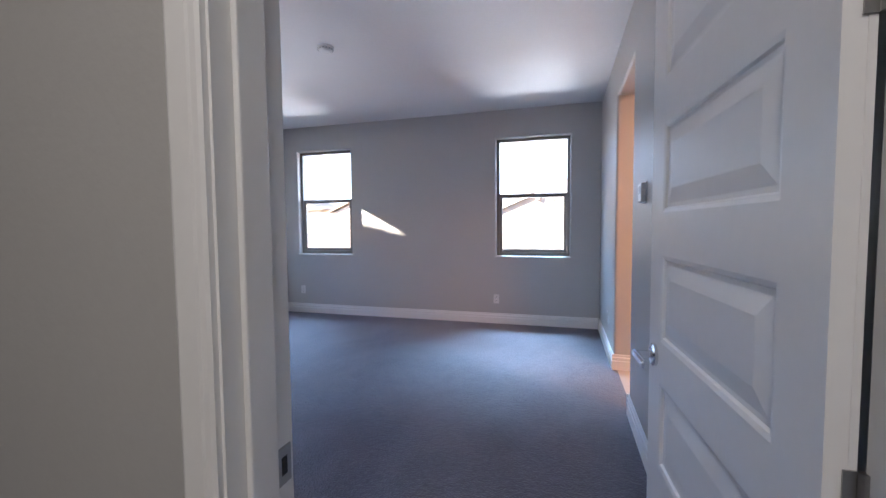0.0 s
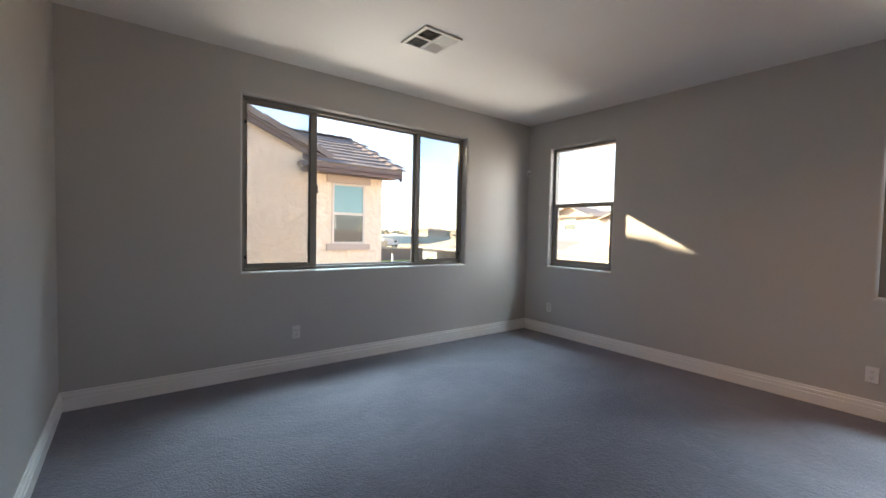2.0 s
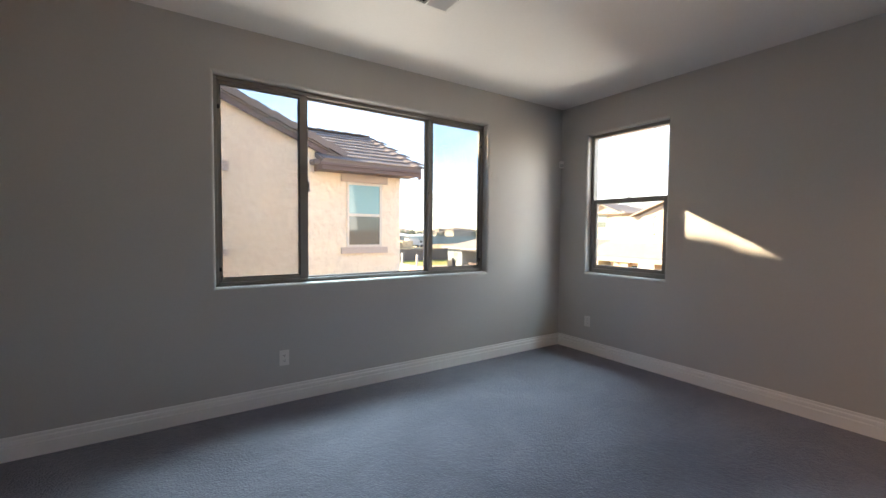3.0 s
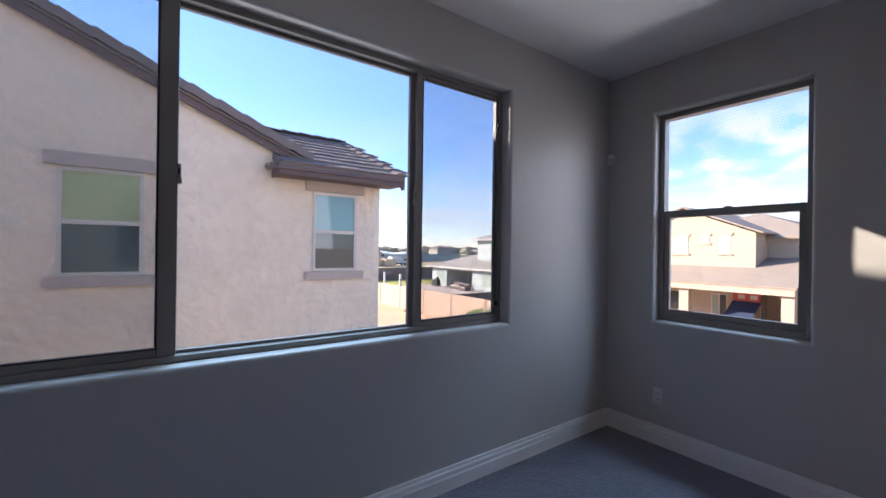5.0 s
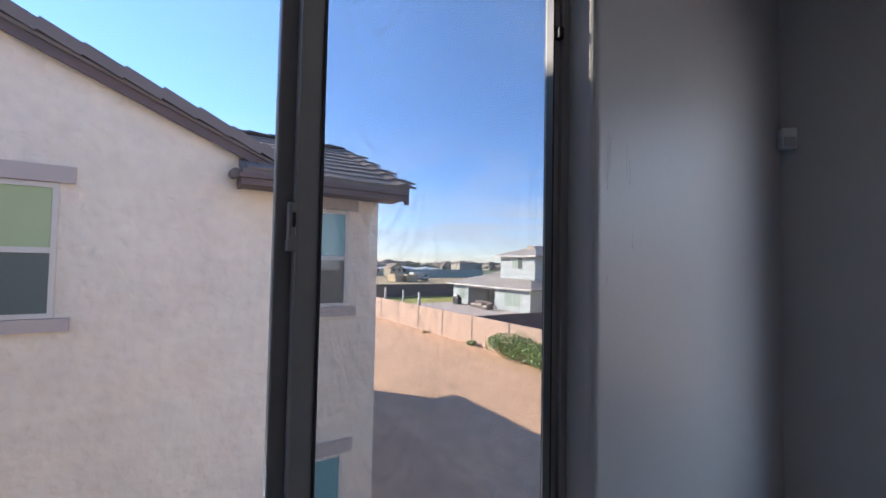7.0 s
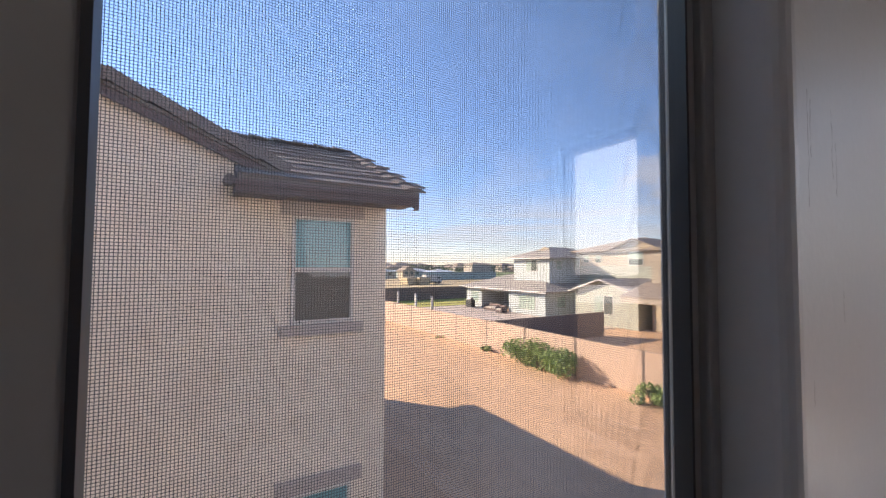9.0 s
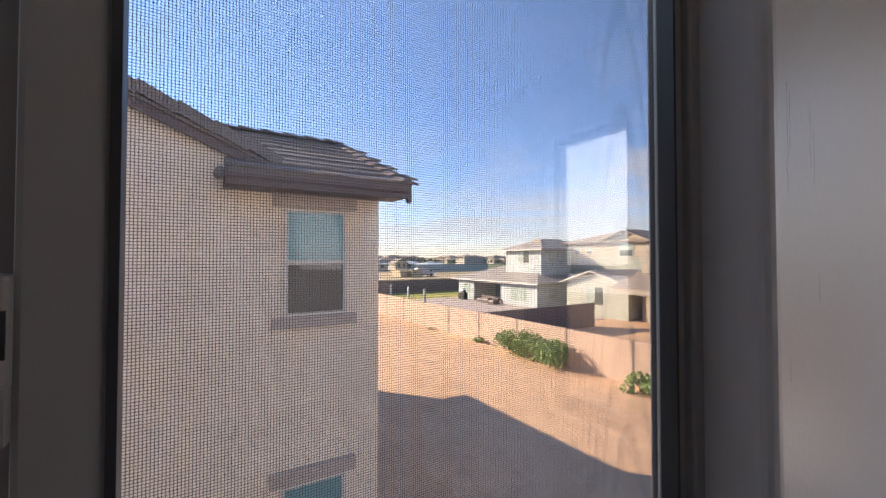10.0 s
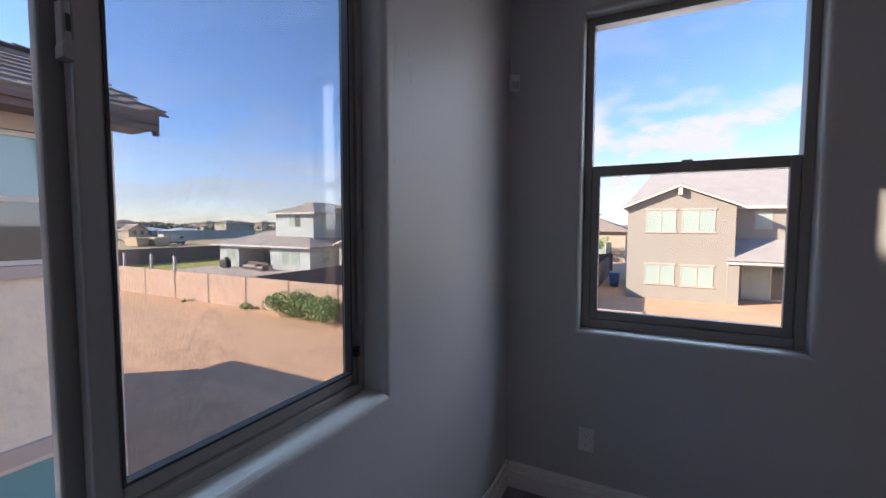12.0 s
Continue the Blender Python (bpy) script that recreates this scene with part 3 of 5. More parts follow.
# ---- bathroom lobby beyond the opening ----
b = bmesh.new()
box(b, E + 0.03, 2.6, S - ST + 0.115, N, -0.03, 0.001)
tagged(finish("floor_bathroom", b, M_TILE), "pale beige floor tile", "floor", kind="structure")
wall("wall_lobby_north", M_WALL, "y", 4.06, 4.16, E + ST, 2.6, -0.02, C, (), 0, "painted lobby wall in warm light")
panel_door("door_2", (1.52, 4.045), (0.745, 4.045), 0.012, 2.03)
bm = bmesh.new()
box(bm, E + ST + 0.001, 0.735, 4.03, 4.06, 0, 2.06)
box(bm, E + ST + 0.001, 1.6, 4.03, 4.06, 2.04, 2.11)
tagged(finish("trim", bm, M_TRIM), "white door casing in warm light", "trim", kind="structure")
hall = new("hall_light", bpy.data.lights.new("hall_light", "AREA"))
hall.data.energy, hall.data.color, hall.data.size = 1.4, (1.0, 0.90, 0.79), 0.35
hall.matrix_world = look((0.12, -0.75, 2.70), (0.12, -0.75, 0))
lamp = new("bathroom_light", bpy.data.lights.new("bathroom_light", "AREA"))
lamp.data.energy, lamp.data.color = 4.5, (1.0, 0.50, 0.28)
lamp.data.shape, lamp.data.size, lamp.data.size_y = "RECTANGLE", 0.6, 0.3
lamp.matrix_world = look((1.75, 2.4, 2.68), (1.75, 2.4, 0))


# ---- fixtures ----
def wall_plate(name, m, label, kind):
    """An outlet plate with rounded edges, in its own frame: x across, y out of the wall, z up."""
    t = new(name)
    t.empty_display_size = 0.05
    tagged(t, label, kind, "wall outlets")
    bm = bmesh.new()
    box(bm, -0.036, 0.036, 0.0, 0.006, -0.059, 0.059, 0.003)
    part("plate", bm, M_PLASTIC, t)
    for zc in (-0.021, 0.021):
        bm = bmesh.new()
        box(bm, -0.017, 0.017, 0.005, 0.0085, zc - 0.015, zc + 0.015, 0.002)
        r = part("receptacle", bm, M_PLASTIC, t)
        bm = bmesh.new()
        box(bm, -0.008, -0.0055, 0.0083, 0.0089, zc - 0.003, zc + 0.007)
        box(bm, 0.0055, 0.008, 0.0083, 0.0089, zc - 0.003, zc + 0.006)
        cyl(bm, (0, 0.0083, zc - 0.008), (0, 0.0089, zc - 0.008), 0.0028, seg=10)
        part("slots", bm, M_DARK, r, "dark outlet slots")
    t.matrix_world = m
    return t


outlet = wall_plate("outlet", pose(W, 2.272, 0.345, 0, 0, -90), "white duplex outlet plate on a grey wall", "outlet")
copy_thing(outlet, pose(-0.676, N, 0.32, 0, 0, 180))
copy_thing(outlet, pose(-3.593, N, 0.345, 0, 0, 180))
copy_thing(outlet, pose(E, 4.45, 0.35, 0, 0, 90))

t = thing("thermostat", (E, 2.60, 1.45), "white thermostat on a grey wall", "thermostat")
bm = bmesh.new()
box(bm, E - 0.006, E, 2.545, 2.655, 1.39, 1.51, 0.003)
part("back_plate", bm, M_PLASTIC, t)
bm = bmesh.new()
box(bm, E - 0.028, E - 0.005, 2.553, 2.647, 1.398, 1.502, 0.006)
part("body", bm, M_PLASTIC, t)
bm = bmesh.new()
box(bm, E - 0.0288, E - 0.027, 2.572, 2.628, 1.445, 1.485)
part("display", bm, M_GREY, t, "grey thermostat display")

t = thing("motion_sensor", (W + 0.03, N - 0.03, 2.07), "small white motion sensor in the room corner", "sensor")
bm = bmesh.new()
vs = box(bm, -0.026, 0.026, -0.016, 0.016, -0.04, 0.04, 0.007)
body = part("body", bm, M_PLASTIC, t)
bm = bmesh.new()
box(bm, -0.019, 0.019, -0.0185, -0.014, -0.032, 0.004, 0.003)
lens = part("lens", bm, M_GREY, t, "frosted sensor lens")
for o in (body, lens):
    o.parent = t
    o.matrix_parent_inverse = Matrix.Identity(4)
    o.matrix_basis = Matrix.Translation((0, 0, 0.035)) @ Matrix.Rotation(radians(45), 4, "Z")

rc = random.Random(3)
for y, z0, z1 in ((4.318, 1.80, 1.94), (4.326, 1.86, 1.93), (4.395, 1.84, 1.93), (4.408, 1.82, 1.89), (4.420, 1.66, 1.70), (4.316, 1.57, 1.60)):
    bm = bmesh.new()
    n = 14
    pts = [(y + rc.uniform(-0.0025, 0.0025), z0 + (z1 - z0) * k / n, rc.uniform(0.0002, 0.0009)) for k in range(n + 1)]
    for (ya, za, wa), (yb, zb, wb) in zip(pts, pts[1:]):
        bm.faces.new([bm.verts.new(c) for c in ((W + 0.0006, ya - wa, za), (W + 0.0006, ya + wa, za), (W + 0.0006, yb + wb, zb), (W + 0.0006, yb - wb, zb))])
    tagged(finish("paint_crack", bm, M_CRACK), "thin dark crack in grey wall paint", "crack", kind="structure")

t = thing("smoke_detector", (-1.715, 3.11, C), "round white smoke detector on the ceiling", "smoke detector")
bm = bmesh.new()
cyl(bm, (-1.715, 3.11, C), (-1.715, 3.11, C - 0.012), 0.068, seg=40)
part("base", bm, M_PLASTIC, t)
bm = bmesh.new()
cyl(bm, (-1.715, 3.11, C - 0.030), (-1.715, 3.11, C - 0.012), 0.052, 0.064, seg=40)
cyl(bm, (-1.715, 3.11, C - 0.040), (-1.715, 3.11, C - 0.030), 0.030, 0.050, seg=40)
part("cover", bm, M_PLASTIC, t)
bm = bmesh.new()
for k in range(14):
    a = k * math.tau / 14
    p = Vector((-1.715 + 0.058 * math.cos(a), 3.11 + 0.058 * math.sin(a), C - 0.022))
    cyl(bm, p - Vector((0, 0, 0.004)), p + Vector((0, 0, 0.004)), 0.006, seg=6)
part("vent_slots", bm, M_GREY, t, "shallow grey vent slots")


def ceiling_vent(x, y, half):
    """A four-way supply register: frame, dark box behind, and four fields of tilted slats."""
    t = thing("ceiling_vent", (x, y, C), "white four-way metal air register on the ceiling", "air vent")
    bm = bmesh.new()
    box(bm, x - half + 0.02, x + half - 0.02, y - half + 0.02, y + half - 0.02, C - 0.002, C - 0.001)
    part("backing", bm, M_DARK, t, "dark duct behind the slats")
    bm = bmesh.new()
    d0, d1 = C - 0.014, C - 0.0005
    box(bm, x - half, x - half + 0.026, y - half, y + half, d0, d1, 0.003)
    box(bm, x + half - 0.026, x + half, y - half, y + half, d0, d1, 0.003)
    box(bm, x - half + 0.026, x + half - 0.026, y - half, y - half + 0.026, d0, d1, 0.003)
    box(bm, x - half + 0.026, x + half - 0.026, y + half - 0.026, y + half, d0, d1, 0.003)
    box(bm, x - 0.006, x + 0.006, y - half + 0.026, y + half - 0.026, d0, d1)
    box(bm, x - half + 0.026, x - 0.006, y - 0.006, y + 0.006, d0, d1)
    box(bm, x + 0.006, x + half - 0.026, y - 0.006, y + 0.006, d0, d1)
    part("frame", bm, M_PLASTIC, t)
    inner = half - 0.026 - 0.006
    for sx, sy, along, lean in ((1, -1, "y", 1), (1, 1, "x", 1), (-1, 1, "y", -1), (-1, -1, "x", -1)):
        x0 = x + (0.006 if sx > 0 else -0.006 - inner)
        y0 = y + (0.006 if sy > 0 else -0.006 - inner)
        for k in range(6):
            c = (k + 0.5) / 6 * inner
            bm = bmesh.new()
            w, h = 0.010, 0.006
            if along == "y":
                prism(bm, [(x0 + c - w, C - 0.004 - h * (1 - lean)), (x0 + c + w, C - 0.004 - h * (1 + lean)), (x0 + c + w, C - 0.0025 - h * (1 + lean)), (x0 + c - w, C - 0.0025 - h * (1 - lean))], "y", y0, y0 + inner)
            else:
                prism(bm, [(y0 + c - w, C - 0.004 - h * (1 - lean)), (y0 + c + w, C - 0.004 - h * (1 + lean)), (y0 + c + w, C - 0.0025 - h * (1 + lean)), (y0 + c - w, C - 0.0025 - h * (1 - lean))], "x", x0, x0 + inner)
            # slats along x take a grey: the shade of their tilt is painted
            part("slat", bm, M_PLASTIC if sx * sy < 0 else M_GREY, t)
    return t


ceiling_vent(-2.83, 2.90, 0.168)


# ---- outdoors ----
b = bmesh.new()
bmesh.ops.create_grid(b, x_segments=2, y_segments=2, size=2500)
for v in b.verts:
    v.co.z = GROUND
tagged(finish("ground", b, M_DIRT), "bare reddish brown dirt lot", "ground", kind="structure")


def roof_slab(bm, corners, thick=0.12):
    """A sloping slab from its upper face's corners."""
    top = [bm.verts.new(c) for c in corners]
    low = [bm.verts.new((c[0], c[1], c[2] - thick)) for c in corners]
    bm.faces.new(top)
    bm.faces.new(low[::-1])
    n = len(corners)
    for i in range(n):
        bm.faces.new((top[i], low[i], low[(i + 1) % n], top[(i + 1) % n]))


def hip_roof(bm, x0, x1, y0, y1, z, rise, thick=0.14):
    """A hip roof over a rectangle, its ridge along the longer side."""
    dx, dy = x1 - x0, y1 - y0
    k = min(dx, dy) / 2
    if dx >= dy:
        r0, r1 = (x0 + k, y0 + k, z + rise), (x1 - k, y0 + k, z + rise)
        faces = [[(x0, y0, z), (x1, y0, z), r1, r0], [(x1, y1, z), (x0, y1, z), r0, r1], [(x0, y1, z), (x0, y0, z), r0], [(x1, y0, z), (x1, y1, z), r1]]
    else:
        r0, r1 = (x0 + k, y0 + k, z + rise), (x0 + k, y1 - k, z + rise)
        faces = [[(x1, y0, z), (x1, y1, z), r1, r0], [(x0, y1, z), (x0, y0, z), r0, r1], [(x0, y0, z), (x1, y0, z), r0], [(x1, y1, z), (x0, y1, z), r1]]
    for f in faces:
        roof_slab(bm, f, thick)



M_BLIND = material("pale_green_blind_behind_glass", (0.34, 0.42, 0.37), 0.08, vary=0.03, bump=0, coat=0.4)
# reflection seen in the upper pane, put into its base colour
M_PANE_GREEN = material("yellow_green_painted_reflection", (0.40, 0.46, 0.24), 0.08, vary=0.04, bump=0, coat=0.4)
# sky reflection painted as teal; also the teal curtain of the lower window
M_PANE_TEAL = material("teal_painted_reflection_and_curtain", (0.16, 0.33, 0.34), 0.06, vary=0.04, bump=0, coat=0.4)
M_PANE = material("dark_reflecting_glass", (0.075, 0.095, 0.09), 0.04, vary=0.05, bump=0, coat=0.6)
M_SASH = material("almond_vinyl", (0.64, 0.58, 0.50), 0.45, vary=0.02, bump=0)
M_WHITE_TRIM = material("white_exterior_trim", (0.53, 0.51, 0.475), 0.6, vary=0.03, bump=0.05)


def house_window(parent, axis, d, out, u0, u1, z0, z1, split, trim, blind=0.5, frame_mat=None, shade=None, slim=1.0):
    """A window on a house face: raised head and sill, frame, glass. split: 'h' hung, 'v' side by side; out: +1 or -1."""
    def bar(bm, a, b, c, e, near, far):
        lo, hi = d + out * near, d + out * far
        if axis == "x":
            box(bm, lo, hi, a, b, c, e)
        else:
            box(bm, a, b, lo, hi, c, e)
    w = part("window", bmesh.new(), frame_mat or M_SASH, parent)
    bm = bmesh.new()
    f = 0.05
    bar(bm, u0, u0 + f, z0, z1, -0.05, 0.03)
    bar(bm, u1 - f, u1, z0, z1, -0.05, 0.03)
    bar(bm, u0 + f, u1 - f, z0, z0 + f, -0.05, 0.03)
    bar(bm, u0 + f, u1 - f, z1 - f, z1, -0.05, 0.03)
    if split == "h":
        m = (z0 + z1) / 2
        bar(bm, u0 + f, u1 - f, m - 0.03, m + 0.03, -0.05, 0.035)
        halves = ((u0 + f, u1 - f, z0 + f, m - 0.03, M_PANE if blind < 1 else M_BLIND), (u0 + f, u1 - f, m + 0.03, z1 - f, shade or M_BLIND))
    else:
        m = (u0 + u1) / 2
        bar(bm, m - 0.04, m + 0.04, z0 + f, z1 - f, -0.05, 0.035)
        halves = ((u0 + f, m - 0.04, z0 + f, z1 - f, M_BLIND), (m + 0.04, u1 - f, z0 + f, z1 - f, M_BLIND if blind >= 1 else M_PANE))
    bmesh.ops.recalc_face_normals(bm, faces=bm.faces)
    bm.to_mesh(w.data)
    bm.free()
    for a, b, c, e, mat in halves:
        bm = bmesh.new()
        bar(bm, a, b, c, e, 0.006, 0.014)
        part("pane", bm, mat, w)
    if trim is not None:
        bm = bmesh.new()
        bar(bm, u0 - 0.13 * slim, u1 + 0.13 * slim, z1 + 0.01, z1 + 0.01 + 0.18 * slim, -0.02, 0.06)
        part("lintel", bm, trim, w)
        bm = bmesh.new()
        bar(bm, u0 - 0.13 * slim, u1 + 0.13 * slim, z0 - 0.005 - 0.135 * slim, z0 - 0.005, -0.02, 0.07)
        part("sill", bm, trim, w)
    return w


# outside of the house itself: stucco down to the ground, and its roof
wall("facade_west", M_STUCCO, "x", W - WT - 0.004, W - WT - 0.05, -12.0, N + WT + 0.05, GROUND, 3.2, [(WW[0] - 0.12, WW[1] + 0.16, WW[2] - 0.08, WW[3] + 0.08)], 0, "pale pink stucco outer wall")
wall("facade_north", M_STUCCO, "y", N + WT + 0.004, N + WT + 0.05, W - WT, 9.0, GROUND, 3.2, [(h[0] - 0.08, h[1] + 0.08, h[2] - 0.08, h[3] + 0.08) for h in (N1, N2)], 0, "pale pink stucco outer wall")
bm = bmesh.new()
hip_roof(bm, W - 0.5, 9.2, -12.2, N + 0.5, 3.32, 2.6)
tagged(finish("roof", bm, M_ROOF_FAR), "brown tile hip roof of the house", "roof", kind="structure")

# neighbouring house to the west
NX = -9.30
house = thing("house", (NX - 5, 1.0, GROUND), "pale pink stucco two-storey house with brown tile roof", "house")
RAKE = 0.428                                       # slope of the street-side gable
def rake_z(y):
    return 4.084 + RAKE * (1.74 - y)


bm = bmesh.new()
prism(bm, [(-13, GROUND), (6.04, GROUND), (6.04, 2.62), (4.9, 2.62), (-4.2, rake_z(-4.2) - 0.09), (-12.9, 2.9), (-13, 2.6)], "x", NX, NX - 9.4)
part("wall", bm, M_STUCCO, house)
# gable end of the north wing
bm = bmesh.new()
prism(bm, [(NX, 2.62), (NX - 2.45, 3.75), (NX - 4.9, 2.62)], "y", 6.035, 5.9)
part("gable_wall", bm, M_STUCCO, house)
# north wing: ridge north to south
ex, rx, ez, rz, ye, ys = NX + 0.52, NX - 2.45, 2.72, 3.95, 6.30, -3.0
bm = bmesh.new()
roof_slab(bm, [(ex, 4.06, ez), (ex, ye, ez), (rx, ye, rz), (rx, 4.06, rz)], 0.10)
roof_slab(bm, [(2 * rx - ex, ye, ez), (2 * rx - ex, ys, ez), (rx, ys, rz), (rx, ye, rz)], 0.10)
roof_slab(bm, [(NX - 0.4, ys, ez + 0.3), (NX - 0.4, 4.06, ez + 0.3), (rx, 4.06, rz), (rx, ys, rz)], 0.10)
part("roof", bm, M_ROOF, house)
# main gable, ridge east to west
bm = bmesh.new()
roof_slab(bm, [(NX + 0.17, -4.2, rake_z(-4.2)), (NX - 9.6, -4.2, rake_z(-4.2)), (NX - 9.6, 4.62, rake_z(4.62)), (NX + 0.17, 4.62, rake_z(4.62))], 0.04)
roof_slab(bm, [(NX + 0.17, -12.8, 2.9), (NX - 9.6, -12.8, 2.9), (NX - 9.6, -4.2, rake_z(-4.2)), (NX + 0.17, -4.2, rake_z(-4.2))], 0.10)
part("roof", bm, M_ROOF, house)
# barge boards under the gable edge
bm = bmesh.new()
prism(bm, [(4.56, rake_z(4.56) - 0.03), (-4.2, rake_z(-4.2) - 0.03), (-4.2, rake_z(-4.2) - 0.155), (4.56, rake_z(4.56) - 0.155)], "x", NX + 0.09, NX + 0.13)
part("barge_board", bm, M_FASCIA, house)
bm = bmesh.new()
prism(bm, [(4.52, rake_z(4.52) - 0.09), (-4.2, rake_z(-4.2) - 0.09), (-4.2, rake_z(-4.2) - 0.125), (4.52, rake_z(4.52) - 0.125)], "x", NX - 0.02, NX + 0.09)
part("soffit", bm, M_FASCIA, house)
# eave of the north wing: fascia, soffit and boxed return
bm = bmesh.new()
box(bm, ex - 0.06, ex - 0.02, 4.08, ye - 0.03, ez - 0.19, ez - 0.09)
box(bm, ex - 0.055, ex - 0.01, 4.07, ye - 0.02, ez - 0.12, ez - 0.08)
part("fascia", bm, M_FASCIA, house)
bm = bmesh.new()
box(bm, NX - 0.02, ex - 0.06, 4.1, ye - 0.04, ez - 0.18, ez - 0.14)
part("soffit", bm, M_FASCIA, house)
bm = bmesh.new()
prism(bm, [(NX - 0.01, ez - 0.19), (ex - 0.03, ez - 0.19), (ex - 0.01, ez - 0.08), (NX - 0.01, ez - 0.02)], "y", 4.05, 4.10)
part("eave_return", bm, M_FASCIA, house)
bm = bmesh.new()
box(bm, ex - 0.02, ex + 0.015, 4.02, ye - 0.01, ez - 0.115, ez - 0.055, 0.01)
part("eave_mould", bm, M_FASCIA, house, "brown moulded strip under the tiles")
bm = bmesh.new()
cyl(bm, (NX + 0.02, 4.0, ez - 0.01), (ex - 0.16, 4.0, ez - 0.04), 0.062, seg=8)
part("return_cap", bm, M_ROOF, house, "rounded end tile")
bm = bmesh.new()
box(bm, ex - 0.1, ex - 0.02, ye - 0.03, ye + 0.01, ez - 0.24, ez - 0.08)
prism(bm, [(ex - 0.05, ez - 0.21), (rx, rz - 0.21), (rx, rz - 0.09), (ex - 0.02, ez - 0.09)], "y", ye - 0.05, ye - 0.01)
part("barge_board", bm, M_FASCIA, house)
house_window(house, "x", NX, 1, 1.44, 2.35, 0.96, 2.39, "h", M_TRIM_TAN, 0.5, None, M_PANE_GREEN)
house_window(house, "x", NX, 1, 4.74, 5.56, 0.96, 2.36, "h", M_TRIM_TAN, 0.5, None, M_PANE_TEAL)
house_window(house, "x", NX, 1, 4.72, 5.56, -2.65, -1.17, "h", M_TRIM_TAN, 0.5, None, M_PANE_TEAL)
house_window(house, "x", NX, 1, 1.44, 2.35, -2.65, -1.20, "h", M_TRIM_TAN, 1.0)

# second house further west, seen only by its shade
b2 = thing("house", (-24, -3, GROUND), "pale stucco house with brown hip roof", "house")
bx("wall", M_STUCCO, b2, -27.2, -21.0, -8, 3.6, GROUND, 2.6)
bm = bmesh.new()
hip_roof(bm, -27.7, -20.5, -8.5, 4.05, 2.6, 1.2)
part("roof", bm, M_ROOF_FAR, b2)

# taupe house to the north
TY = 33.6
M_TRIM_CREAM = material("cream_window_trim", (0.43, 0.385, 0.33), 0.8, grain=20, vary=0.03, bump=0.1)
tan = thing("house", (-1.8, TY, GROUND), "taupe stucco two-storey house with white gable trim", "house")
bm = bmesh.new()
prism(bm, [(-4.8, GROUND), (1.2, GROUND), (1.2, 2.55), (-1.8, 3.8), (-4.8, 2.55)], "y", TY, TY + 9)
box(bm, 1.2, 9.5, TY + 1.9, TY + 9, GROUND, 2.5)
part("wall", bm, M_STUCCO_TAN, tan)
bm = bmesh.new()
for k in (-1, 1):
    roof_slab(bm, [(-1.8, TY - 0.35, 4.02), (-1.8, TY + 6, 4.02), (-1.8 + k * 3.4, TY + 6, 2.62), (-1.8 + k * 3.4, TY - 0.35, 2.62)], 0.1)
roof_slab(bm, [(-5.2, TY + 1.5, 2.62), (10, TY + 1.5, 2.62), (8, TY + 6.5, 5.6), (-3.2, TY + 6.5, 5.6)], 0.1)
roof_slab(bm, [(-5.2, TY + 11, 2.62), (-5.2, TY + 1.5, 2.62), (-3.2, TY + 6.5, 5.6)], 0.1)
roof_slab(bm, [(10, TY + 1.5, 2.62), (10, TY + 11, 2.62), (8, TY + 6.5, 5.6)], 0.1)
part("roof", bm, M_ROOF_GREY, tan)
bm = bmesh.new()
for k in (-1, 1):
    prism(bm, [(-1.8, 3.92), (-1.8 + k * 3.4, 2.52), (-1.8 + k * 3.4, 2.42), (-1.8, 3.82)], "y", TY - 0.40, TY - 0.34)
box(bm, 1.4, 10, TY + 1.42, TY + 1.5, 2.42, 2.6)
box(bm, -1.92, -1.68, TY - 0.38, TY - 0.02, 3.3, 3.75)
part("trim", bm, M_WHITE_TRIM, tan)
for x0, x1, z0, z1 in ((-3.7, -1.97, 0.95, 2.35), (-1.65, 0.15, 0.95, 2.33), (-3.72, -1.97, -2.45, -1.2), (-1.65, 0.15, -2.5, -1.22)):
    house_window(tan, "y", TY, -1, x0, x1, z0, z1, "v", M_TRIM_CREAM, 1.0, M_TRIM_CREAM, None, 0.55)
house_window(tan, "y", TY + 1.9, -1, 2.45, 3.35, 1.2, 2.25, "h", M_TRIM_CREAM, 1.0, M_TRIM_CREAM, None, 0.55)
bm = bmesh.new()
roof_slab(bm, [(0.75, TY - 0.3, -0.75), (9.6, TY - 0.3, -0.75), (9.6, TY + 2.0, 0.55), (1.2, TY + 2.0, 0.55)], 0.1)
part("porch_roof", bm, M_ROOF_GREY, tan)
bm = bmesh.new()
box(bm, 0.8, 9.5, TY - 0.3, TY - 0.2, -1.0, -0.8)
part("porch_beam", bm, M_WHITE_TRIM, tan)
bx("porch_pillar", M_STUCCO_TAN, tan, 0.85, 1.45, TY - 0.15, TY + 0.4, GROUND, -0.9)
bx("porch_pillar", M_STUCCO_TAN, tan, 6.8, 7.4, TY - 0.15, TY + 0.4, GROUND, -0.9)
house_window(tan, "y", TY + 1.9, -1, 1.9, 4.9, GROUND + 0.15, -1.2, "v", None, 0.0, M_WHITE_TRIM)

